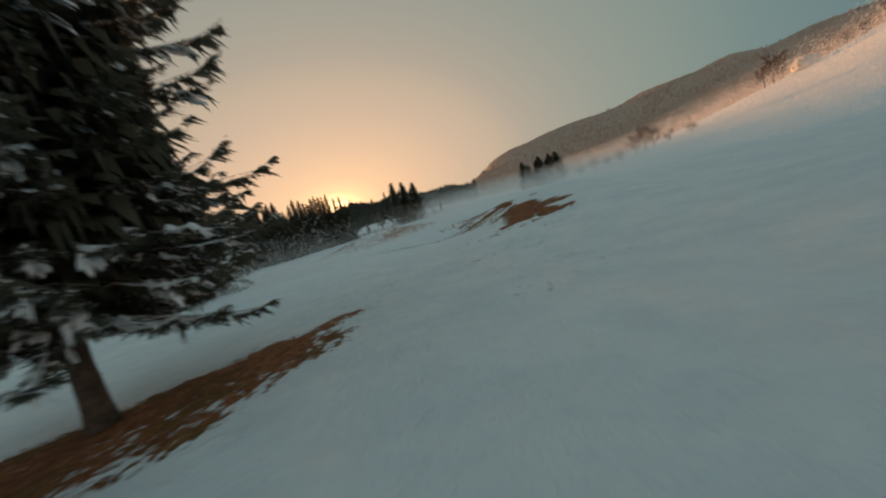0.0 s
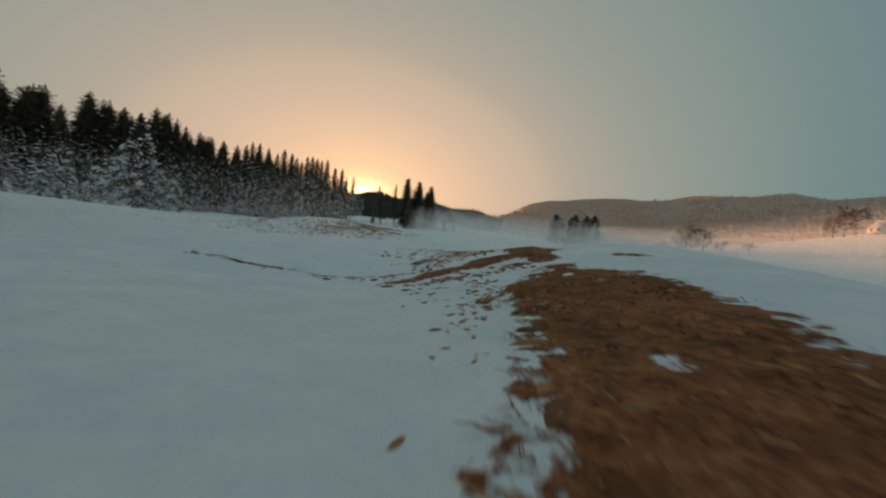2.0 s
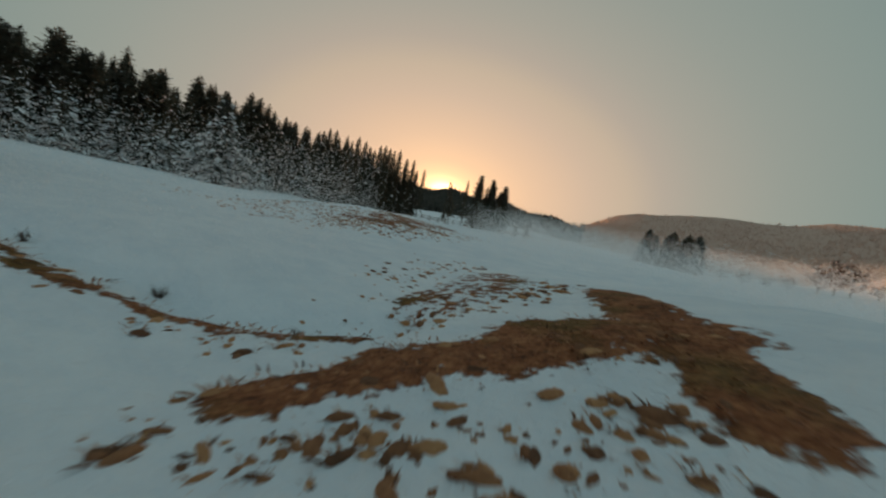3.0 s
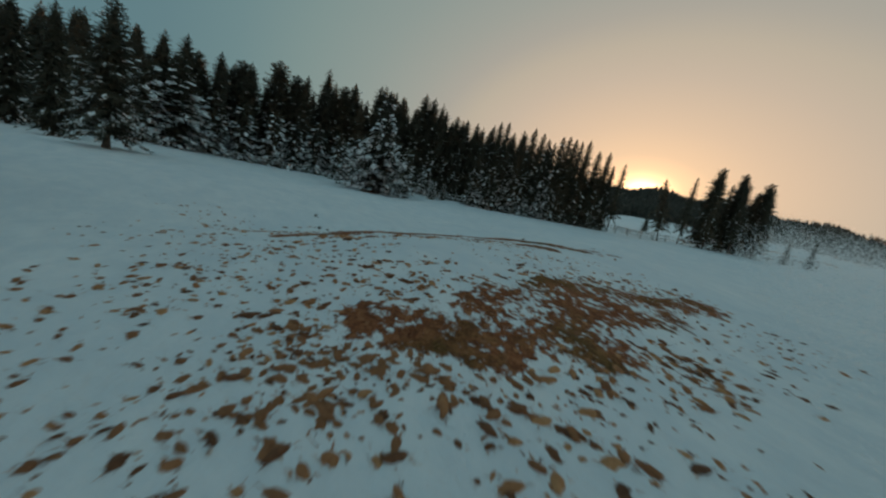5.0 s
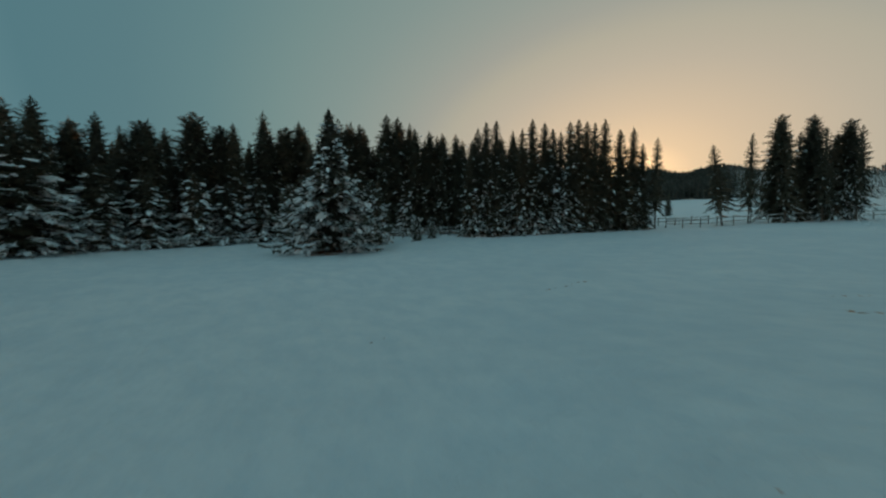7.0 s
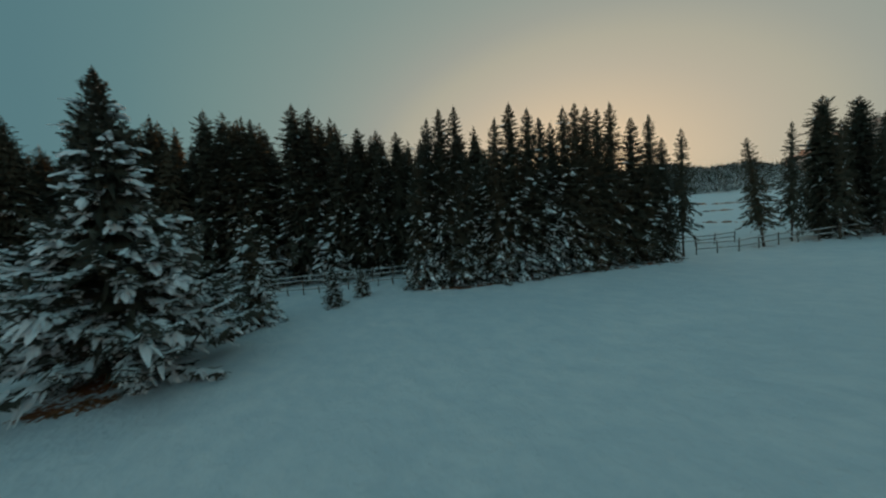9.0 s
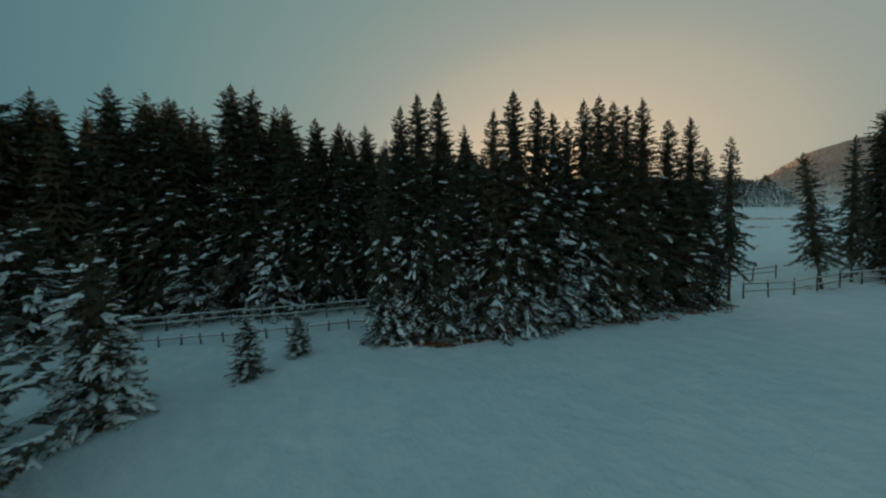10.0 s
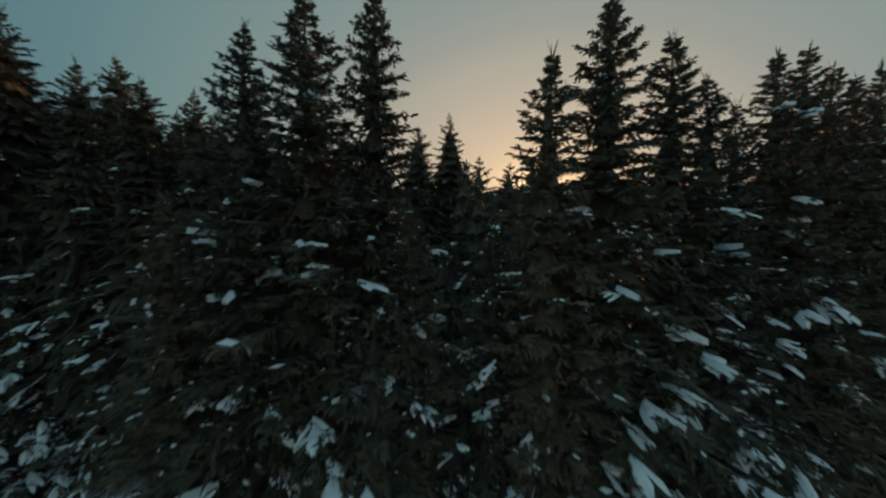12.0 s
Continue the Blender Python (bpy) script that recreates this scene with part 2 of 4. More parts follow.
# ---- ground ----
# broad swells of the meadow: centre, half-widths, height
SWELLS = [(2.6, 13, 3.4, 6, 0.7), (3, 21, 4.5, 5, 0.85), (-4.5, 18, 3.2, 4, -0.5), (-12, 33, 5, 5, 0.78), (-13.5, 42, 6, 7, 0.92),
          (-35, 26, 12, 12, 0.95), (-22, 40, 7, 6, -0.2), (-48, 60, 8, 8, 0.15), (-61, 25, 15, 13, 1.4), (-63, 45, 9, 8, 0.4)]


# hollows and gullies: x0, y0, x1, y1, depth, half-width
HOLLOWS = [(-19.8, 30.2, -19.5, 34.5, 0.42, 1.5), (-19.5, 34.5, -18.6, 38.8, 0.42, 1.5), (-9.8, 18.6, -5.4, 19.0, 0.3, 0.5), (-5.4, 19.0, -3.0, 19.75, 0.3, 0.5)]


def smooth_step(a, b, x):
    t = np.clip((x - a) / (b - a), 0, 1)
    return t * t * (3 - 2 * t)


def ripple(x, y, scale, seed):
    """Smooth pseudo-random undulation, about -1 to 1."""
    r = np.random.default_rng(seed)
    z = 0.0
    for k in range(7):
        a, f, p = r.uniform(0, 6.28), r.uniform(0.6, 1.7) / scale, r.uniform(0, 6.28)
        z = z + np.sin((x * np.cos(a) + y * np.sin(a)) * f * 6.28 + p)
    return z / 3.5


FIELD_AZ = [-180, -60, -25, -14, -3, 5, 12, 22, 30, 38, 46, 54, 65, 85, 180]
FIELD_EL = [1.5, 2.0, 4.0, 4.6, 4.2, 2.8, 2.4, 2.2, 2.4, 3.6, 5.0, 6.6, 10.2, 13.5, 1.5]
RIDGE_AZ = [-180, -60, -30, -22, -16, -7, 0, 3.5, 6, 8, 12, 17, 24, 36, 44, 54, 90, 180]
RIDGE_EL = [5, 5.4, 6.2, 6.8, 6.7, 6.2, 5.6, 5.3, 6.8, 8.0, 8.9, 9.5, 9.7, 10.1, 9.6, 9.1, 15.5, 5]
RIDGE_R = [1200, 900, 520, 470, 450, 470, 520, 700, 1400, 1700, 1800, 1850, 1850, 1800, 1800, 1800, 1600, 1200]
FIELD_R = [300, 300, 260, 250, 250, 260, 290, 330, 420, 450, 460, 460, 460, 470, 500, 480, 400, 300][:18]
AX, AY, AZ0 = -5.0, 20.0, 5.6


def height(x, y):
    x, y = np.asarray(x, float), np.asarray(y, float)
    near = 3.38 + 0.054 * y + 0.03 * np.clip(x, 0, 5) - 0.042 * np.maximum(0, x - 6)
    for bx, by, sx, sy, a in SWELLS:
        near = near + a * np.exp(-((x - bx) / sx) ** 2 - ((y - by) / sy) ** 2)
    sunk = np.zeros_like(near)
    for x0, y0, x1, y1, deep, wide in HOLLOWS:
        vx, vy = x1 - x0, y1 - y0
        t = np.clip(((x - x0) * vx + (y - y0) * vy) / (vx * vx + vy * vy), 0, 1)
        sunk = np.maximum(sunk, deep * np.exp(-((x - x0 - t * vx) ** 2 + (y - y0 - t * vy) ** 2) / wide ** 2))
    near = near - sunk + 0.06 * ripple(x, y, 9.0, 3) + 0.022 * ripple(x, y, 2.3, 4)
    dx, dy = x - AX, y - AY
    r = np.hypot(dx, dy) + 1e-6
    az = np.degrees(np.arctan2(dx, dy))
    ef, er = np.interp(az, FIELD_AZ, FIELD_EL), np.interp(az, RIDGE_AZ, RIDGE_EL)
    rf, rr = np.interp(az, RIDGE_AZ, FIELD_R), np.interp(az, RIDGE_AZ, RIDGE_R)
    rise = np.clip((r - 40) / 300.0, 0, 1) ** 0.6
    zf = AZ0 + r * np.tan(np.radians(ef)) * rise + 0.6 * ripple(x, y, 60.0, 5) * smooth_step(60, 160, r)
    zr = AZ0 + rr * np.tan(np.radians(er)) + rr * 0.006 * ripple(az * 10, az * 0 + 3, 75.0, 8)
    zfe = AZ0 + rf * np.tan(np.radians(ef)) * np.clip((rf - 40) / 300.0, 0, 1) ** 0.6
    hill = zfe + (zr - zfe) * np.clip((r - rf) / (rr - rf), 0, 1) ** 1.25
    fall = np.maximum(0, r - rr) * 0.10
    far = np.where(r < rf, zf, hill - fall)
    far = np.where(r > rf, far + 2.0 * ripple(x, y, 140.0, 6) * smooth_step(0, 150, r - rf) * (r < 5000), far)
    k = smooth_step(75, 170, r)
    return near * (1 - k) + far * k


# trails of footprints pressed into the snow: start, end, paces
TRAILS = [(-3.4, 4.9, -2.75, 5.35, 9), (-2.75, 5.35, -1.7, 6.3, 9), (-1.7, 6.3, 1.3, 7.55, 20), (-3.8, 5.75, -3.3, 5.6, 5), (-2.5, 1.05, 0.1, 2.35, 9), (-5.6, 5.6, -4.2, 6.2, 6), (-1.5, 4.7, -0.8, 5.75, 6), (-6.5, 4.1, -5.9, 5.5, 5), (-5.95, 2.1, -5.5, 4.3, 7), (-5.5, 4.3, -5.1, 5.2, 5),
          (-3.5, 8.3, -2.1, 8.65, 6), (-3.25, 8.85, -2.4, 9.25, 5), (-2.1, 4.8, -0.9, 4.9, 5), (-1.45, 3.15, -0.9, 2.85, 3)]
_r = np.random.default_rng(19)
PRINTS = []
for tx0, ty0, tx1, ty1, paces in TRAILS:
    for i in range(paces):
        f = (i + _r.uniform(-0.2, 0.2)) / paces
        side = (1 if i % 2 else -1) * 0.09
        ln_ = math.hypot(tx1 - tx0, ty1 - ty0)
        PRINTS.append((tx0 + (tx1 - tx0) * f + side * (ty1 - ty0) / ln_ + _r.normal(0, 0.06), ty0 + (ty1 - ty0) * f - side * (tx1 - tx0) / ln_ + _r.normal(0, 0.06), _r.uniform(0.03, 0.048), _r.uniform(0.05, 0.09), _r.uniform(0.1, 0.95) ** 1.2))
for _ in range(34):
    PRINTS.append((_r.uniform(-4.2, 2.4), _r.uniform(1.0, 8.6), _r.uniform(0.025, 0.042), _r.uniform(0.03, 0.07), _r.uniform(0, 0.7)))


def h1(x, y):
    return float(height(np.array([x]), np.array([y]))[0])


# bare grass: capsules x0, y0, x1, y1, radius, strength
GRASS = [(-0.35, 10.5, 0.1, 13.0, 1.0, 1.0), (0.2, 10.75, 1.5, 10.75, 0.38, 0.95), (0.2, 12.0, 1.1, 11.6, 0.5, 0.95), (0.15, 13.2, 0.15, 15.4, 0.95, 1.0), (-0.5, 13.6, -0.5, 15.4, 0.4, 0.85), (-0.25, 15.6, 0.15, 16.6, 0.5, 0.8), (-1.45, 9.5, -0.6, 9.45, 0.34, 0.95),
         (0.35, 9.65, 0.3, 8.85, 0.5, 1.0), (0.5, 8.7, 1.1, 8.9, 0.3, 0.9), (-0.5, 8.55, -0.3, 8.25, 0.13, 0.75), (-2.15, 8.45, -1.95, 8.2, 0.12, 0.7),
         (-9.0, 18.3, -7.4, 17.95, 0.18, 0.72), (-7.4, 17.95, -5.5, 18.35, 0.2, 0.76), (-5.5, 18.35, -3.0, 18.95, 0.22, 0.78), (-3.0, 17.5, -2.3, 18.2, 0.34, 0.9), (-2.3, 18.3, -1.0, 18.95, 0.5, 0.95), (-1.0, 19.2, 0.2, 19.5, 0.72, 1.0),
         (0.22, 17.9, 0.3, 19.5, 0.34, 1.0), (0.2, 19.4, 0.0, 22.3, 0.45, 0.95), (-2.6, 20.8, -2.0, 24.0, 0.9, 0.6),
         (-10.6, 29.8, -9.2, 31.0, 0.55, 0.76), (-9.6, 31.0, -8.3, 33.0, 0.62, 0.69), (-10.2, 31.2, -10.2, 33.2, 0.6, 0.64), (-10.2, 34.0, -8.3, 39.6, 0.64, 0.70), (-9.4, 33.0, -8.8, 36.5, 0.8, 0.67),
         (-16.2, 30.2, -16.3, 32.4, 0.42, 0.75), (-16.9, 32.6, -17.2, 34.6, 0.8, 1.0), (-17.9, 33.0, -18.2, 35.0, 0.55, 1.0), (-18.0, 35.2, -17.0, 37.6, 0.45, 0.95), (-17.0, 34.6, -16.7, 36.6, 0.95, 1.0), (-16.6, 37.0, -15.2, 39.0, 0.62, 1.0), (-16.3, 33.9, -16.15, 36.2, 0.5, 1.0), (-15.5, 38.8, -14.3, 39.75, 0.36, 0.92), (-14.3, 39.75, -12.8, 40.7, 0.36, 0.9),
         (-13.2, 41.0, -12.3, 42.8, 0.3, 0.6), (-13.85, 38.0, -13.2, 38.8, 0.42, 0.9),
         (-9.9, -0.6, -7.2, 1.5, 0.95, 0.95), (-11.5, -1.6, -8.8, -0.6, 1.1, 0.9), (-6.9, 1.9, -6.2, 2.9, 0.4, 0.8), (-7.2, -0.2, -6.1, 1.4, 0.7, 0.68), (-9.2, -1.2, -7.4, -0.5, 0.75, 0.72),
         (-43.0, 64.3, -39.9, 66.0, 0.5, 0.76), (-39.9, 66.2, -28.6, 78.2, 0.48, 0.72), (-44.3, 48.2, -44.3, 48.6, 1.9, 0.7), (-46.1, 54.1, -46.0, 54.2, 0.7, 0.7),
         (-24, 86, -12, 96, 0.7, 0.55), (-43.2, 46.2, -42.2, 47.6, 0.7, 0.7), (1.6, 17.3, 1.9, 16.9, 0.16, 0.9)]
# islands of snow left on the bare patches
HOLES = [(-16.64, 34.66, -16.6, 34.72, 0.050, 1.0), (-16.72, 34.15, -16.68, 34.2, 0.039, 1.0), (-16.85, 33.95, -16.8, 34.05, 0.044, 1.0), (-17.45, 33.3, -17.4, 33.42, 0.055, 1.0), (-16.1, 35.3, -16.05, 35.5, 0.044, 1.0), (-16.15, 35.95, -16.1, 36.1, 0.044, 1.0), (0.15, 15.75, 0.22, 15.85, 0.066, 1.0), (-0.3, 16.5, 0.1, 16.6, 0.066, 0.9), (-0.2, 12.2, -0.1, 12.3, 0.055, 0.9), (0.3, 11.2, 0.4, 11.3, 0.066, 1.0)]
# scattered tussocks poking through the snow: x0, y0, x1, y1, radius, number to the square metre, least and greatest size
SPECKLE = [(-1.35, 10.2, -1.2, 13.2, 0.35, 45, 0.12, 0.34), (-1.3, 13.2, -1.1, 16.5, 0.40, 75, 0.12, 0.4), (-1.0, 14.2, -0.9, 15.6, 0.28, 70, 0.2, 0.5), (-1.2, 14.4, -1.1, 14.7, 0.15, 60, 0.4, 0.7),
           (-20.5, 32.4, -20.1, 33.1, 0.4, 16, 0.15, 0.5), (-22.0, 33.2, -21.7, 33.3, 0.15, 25, 0.2, 0.4), (-21.7, 32.6, -21.5, 32.8, 0.15, 18, 0.15, 0.35), (-20.1, 31.9, -20.0, 32.3, 0.3, 16, 0.2, 0.5), (-18.9, 32.3, -18.6, 32.6, 0.3, 20, 0.3, 0.7), (-19.7, 36.4, -19.2, 37.5, 0.2, 16, 0.15, 0.4), (-16.2, 39.0, -13.4, 41.4, 0.3, 14, 0.15, 0.45), (-2.0, 14.5, -1.8, 16.4, 0.5, 12, 0.15, 0.4), (-2.6, 16.3, -0.6, 16.9, 0.5, 10, 0.15, 0.5), (-3.1, 17.1, 0.1, 17.7, 0.40, 48, 0.2, 0.6),
           (-0.9, 18.05, 0.1, 17.8, 0.3, 12, 0.4, 0.9), (-3.8, 16.2, -3.0, 17.0, 0.6, 6, 0.1, 0.25), (-5.6, 18.1, -3.2, 18.5, 0.35, 22, 0.3, 0.7), (-8.6, 17.9, -5.6, 18.3, 0.3, 20, 0.3, 0.7), (-2.6, 20.2, -1.0, 23.4, 1.0, 26, 0.25, 0.75), (-3.0, 19.9, -3.6, 25.0, 1.6, 9, 0.2, 0.6),
           (0.0, 8.5, 1.2, 8.9, 0.6, 14, 0.2, 0.6), (-1.9, 9.1, -0.4, 8.5, 0.35, 16, 0.15, 0.5), (-3.3, 8.5, -2.2, 9.0, 0.4, 5, 0.15, 0.35), (-3.3, 4.9, 0.8, 7.2, 0.6, 3, 0.12, 0.3),
           (-9.9, 28.2, -10.0, 32.8, 1.2, 52, 0.2, 0.62), (-10.0, 27.6, -11.8, 31.5, 1.4, 26, 0.18, 0.65), (-9.2, 30.0, -7.6, 34.5, 1.1, 38, 0.2, 0.75), (-10.6, 33.4, -8.6, 39.8, 1.1, 36, 0.2, 0.7), (-12.8, 27.0, -14.5, 31.5, 1.6, 15, 0.18, 0.55), (-14.5, 26.5, -9.5, 26.3, 1.4, 7, 0.15, 0.6),
           (-18.0, 27.0, -14.5, 29.0, 1.8, 5, 0.15, 0.55), (-12.0, 34.0, -10.5, 39.5, 1.5, 9, 0.15, 0.48), (-8.0, 28.0, -6.5, 33.0, 1.3, 7, 0.25, 0.7), (-7.0, 34.5, -6.5, 40.0, 1.3, 6, 0.2, 0.6),
           (-16.6, 30.3, -15.2, 31.8, 0.6, 24, 0.3, 0.9), (-15.6, 32.2, -14.8, 34.4, 0.5, 13, 0.25, 0.8), (-15.3, 34.3, -14.5, 38.4, 0.6, 62, 0.12, 0.42), (-14.3, 35.5, -13.3, 38.6, 0.7, 34, 0.12, 0.42), (-18.8, 29.2, -17.0, 31.4, 1.0, 12, 0.2, 0.6), (-21.5, 28.5, -18.0, 31.2, 1.4, 6, 0.2, 0.6),
           (-15.2, 38.8, -12.0, 41.6, 0.5, 20, 0.25, 0.6), (-14.6, 32.6, -12.6, 38.0, 1.2, 5, 0.1, 0.28), (-16.2, 49.9, -15.2, 50.5, 0.1, 30, 0.2, 0.45), (-14.5, 48.0, -13.65, 42.8, 0.1, 20, 0.15, 0.4), (-22.4, 46.1, -21.9, 48.6, 0.12, 18, 0.2, 0.45), (-15.8, 47.0, -15.2, 47.6, 0.15, 25, 0.2, 0.5), (-23.2, 39.6, -23.2, 40.3, 0.1, 12, 0.15, 0.3), (-16.6, 39.5, -16.5, 39.7, 0.15, 20, 0.12, 0.3), (-32.0, 122.0, -12.0, 113.0, 0.7, 0.7, 1.5, 4.0), (-30.0, 160.0, -8.0, 172.0, 1.2, 0.5, 2.0, 6.0), (-34.0, 205.0, 0.0, 212.0, 1.6, 0.5, 3.0, 9.0)]


def capsules(x, y, rows, soft=0.6):
    out = np.zeros_like(x)
    for x0, y0, x1, y1, rad, strength in rows:
        vx, vy = x1 - x0, y1 - y0
        t = np.clip(((x - x0) * vx + (y - y0) * vy) / (vx * vx + vy * vy + 1e-9), 0, 1)
        d = np.hypot(x - x0 - t * vx, y - y0 - t * vy)
        out = np.maximum(out, strength * (1 - smooth_step(rad * (1 - soft), rad * (1 + soft), d)))
    return out


def axis_steps(lo, hi, step, far, n):
    core = np.arange(lo, hi + step / 2, step)
    out = np.geomspace(step, far, n)
    return np.concatenate([lo - np.cumsum(out / 1.0)[::-1], core, hi + np.cumsum(out / 1.0)])


def build_ground():
    gx = axis_steps(-50.0, 8.0, 0.4, 190.0, 52)
    gy = axis_steps(-8.0, 68.0, 0.4, 190.0, 52)
    gx = np.concatenate([gx[(gx < -20.0) | (gx > -6.6)], np.arange(-20.0, -6.6, 0.2)])
    gy = np.concatenate([gy[(gy < 9.6) | (gy > 42.0)], np.arange(9.6, 42.0, 0.2)])
    gx, gy = np.sort(gx), np.sort(gy)
    gx = np.unique(np.round(np.concatenate([gx[(gx < -6.6) | (gx > 2.6)], np.arange(-6.6, 2.61, 0.045)]), 3))
    gy = np.unique(np.round(np.concatenate([gy[(gy < 0.6) | (gy > 9.6)], np.arange(0.6, 9.61, 0.045)]), 3))
    nx, ny = len(gx), len(gy)
    x, y = np.meshgrid(gx, gy, indexing="ij")
    x, y = x.ravel(), y.ravel()
    z = height(x, y)
    grass = capsules(x, y, GRASS) * (1 - capsules(x, y, HOLES))
    z = z + 0.05 * grass
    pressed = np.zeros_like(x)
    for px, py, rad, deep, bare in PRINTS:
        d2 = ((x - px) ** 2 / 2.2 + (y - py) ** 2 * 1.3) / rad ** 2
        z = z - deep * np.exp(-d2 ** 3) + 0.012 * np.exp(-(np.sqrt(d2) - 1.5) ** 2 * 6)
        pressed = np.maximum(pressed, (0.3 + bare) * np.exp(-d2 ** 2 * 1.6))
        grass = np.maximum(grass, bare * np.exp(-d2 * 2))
    i, j = np.meshgrid(np.arange(nx - 1), np.arange(ny - 1), indexing="ij")
    a = (i * ny + j).ravel()
    quads = np.stack([a, a + ny, a + ny + 1, a + 1], -1)
    me = mesh_of("ground", np.stack([x, y, z], -1), [quads], MAT_GROUND, True)
    me.attributes.new("grass", "FLOAT", "POINT").data.foreach_set("value", grass.astype(np.float32))
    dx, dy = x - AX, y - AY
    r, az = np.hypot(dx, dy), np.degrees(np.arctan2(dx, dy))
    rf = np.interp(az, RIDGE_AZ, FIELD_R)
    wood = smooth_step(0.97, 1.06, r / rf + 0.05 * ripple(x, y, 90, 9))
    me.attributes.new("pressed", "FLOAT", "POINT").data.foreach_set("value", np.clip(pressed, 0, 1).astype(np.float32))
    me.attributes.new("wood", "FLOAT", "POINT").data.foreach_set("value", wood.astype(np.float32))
    return tagged(new("ground", me), "rolling snow-covered meadow with bare brown grass patches", "ground", kind="structure")


build_ground()


# ---- trees ----
def unit(v):
    return v / (np.linalg.norm(v, axis=-1, keepdims=True) + 1e-9)


def diamonds(base, way, length, width, rng):
    """Narrow leaf-shaped blades, one quad each."""
    n = len(base)
    side = unit(np.cross(way, unit(rng.normal(size=(n, 3)))))
    mid = base + way * (length * 0.45)[:, None]
    tip = base + way * length[:, None]
    v = np.stack([base, mid + side * width[:, None], tip, mid - side * width[:, None]], 1).reshape(-1, 3)
    return v, np.arange(4 * n).reshape(n, 4)


def spruce_parts(seed, H, z0, R, nb, dense=1.0, snow=0.4, frost=0.25, power=0.8, droop=0.3, trunk_r=None, size=1.0, top_snow=0.1, sprays=6, core=0.55, rise=0.0, pad_n=1, fan=8, floor=0.12, frost_drop=4.5, curl=0.10, crowd=0.86, pad=1.0, core_n=26, core_tip=0.72, shoulder=0.0):
    """Trunk, limbs, needles and lying snow of one spruce, as four meshes with the base at the origin."""
    rng = np.random.default_rng(seed)
    trunk_r = trunk_r or H * 0.013 + 0.03
    # trunk with a flared foot
    k = 26
    tz = np.linspace(-0.25, H * 0.985, k)
    bend = rng.normal(0, 0.04, 2)
    pts = np.stack([bend[0] * np.sin(tz / H * 3), bend[1] * np.sin(tz / H * 4), tz], -1)
    rad = trunk_r * np.clip(1 - tz / H, 0.03, 1) ** 0.85
    rad[0] *= 1.5
    rad[1] *= 1.1
    rad = rad * rng.uniform(0.90, 1.10, k)
    trunk = tube(pts, rad, 10)
    # branches
    u = ((np.arange(nb) + rng.uniform(0, 1, nb)) / nb) ** crowd
    z = z0 + (H - z0) * u * 0.985
    az = np.arange(nb) * 2.39996 + rng.normal(0, 0.35, nb)
    L = R * (1 - u) ** power * rng.uniform(np.where(u > 0.6, 0.75, 0.6), 1.15, nb) + 0.10 * size
    L *= np.where(u < 0.1, 0.72 + 2.8 * u, 1.0) * np.clip((1 - u) / 0.06, 0.3, 1) ** 0.6
    L *= 1 - shoulder * smooth_step(0.28, 0.52, u)
    m0 = rise - 0.22 + 0.58 * u + 0.3 * np.clip(u - 0.85, 0, 1) / 0.15 + rng.normal(0, 0.08, nb)
    m1 = -droop * (1 - 0.6 * u) + rng.normal(0, 0.05, nb)
    out = np.stack([np.cos(az), np.sin(az), np.zeros(nb)], -1)
    side_dir = np.stack([-np.sin(az), np.cos(az), np.zeros(nb)], -1)
    root = np.stack([np.interp(z, tz, pts[:, 0]), np.interp(z, tz, pts[:, 1]), z], -1)

    def on_branch(b, s):
        lift = L[b] * (m0[b] * s + m1[b] * s * s + curl * s ** 4)
        lift = np.maximum(lift, np.minimum(0.0, (floor - z[b]) * (0.75 + 0.25 * s)))
        return root[b] + out[b] * (L[b] * s)[:, None] + np.stack([np.zeros_like(s), np.zeros_like(s), lift], -1)

    limbs = []
    for b in range(nb):
        if L[b] > 0.5 * size:
            s = np.linspace(0, 0.92, 4)
            limbs.append(tube(on_branch(np.full(4, b), s), 0.028 * size * (L[b] / max(R, 0.5)) ** 0.5 * np.array([1.1, 0.8, 0.5, 0.2]) * (H / 12) ** 0.5, 4))
    if z0 > 1.2:
        # dead stubs below the crown
        for _ in range(9):
            a, zz = rng.uniform(0, 6.28), rng.uniform(0.45, 1.05) * z0
            l, d = rng.uniform(0.15, 0.8), np.array([math.cos(a), math.sin(a), rng.uniform(-0.35, 0.1)])
            limbs.append(tube([d * 0.05 + [0, 0, zz], d * l * 0.6 + [0, 0, zz], d * l + [0, 0, zz - 0.05]], [0.02, 0.013, 0.005], 4))
    # twigs with rows of needle sprays
    per = np.maximum(np.where(u > 0.55, 13, 7), (dense * (6 + 8.5 * L / size))).astype(int)
    b = np.repeat(np.arange(nb), per)
    n = len(b)
    s = rng.uniform(0.1, 1.0, n) ** 0.75
    base = on_branch(b, s)
    turn = rng.choice([-1, 1], n) * rng.uniform(0.35, 1.25, n) * (s < 0.96)
    fwd = out[b] * np.cos(turn)[:, None] + side_dir[b] * np.sin(turn)[:, None]
    dip = rng.uniform(-0.9, 0.05, n) * (0.4 + droop) * (1 - u[b]) + 0.30 * u[b]
    hang = rng.uniform(0, 1, n) < 0.32 * (1 - 0.5 * u[b])
    dip = np.where(hang, -rng.uniform(0.7, 1.8, n), dip)
    way = unit(fwd + np.stack([np.zeros(n), np.zeros(n), dip], -1))
    ln_t = size * (0.09 + 0.38 * np.minimum(L[b] / size, 1.6) * (1.12 - 0.75 * s) * rng.uniform(0.5, 1.1, n))
    cross = unit(np.cross(way, np.array([0, 0, 1.0])))
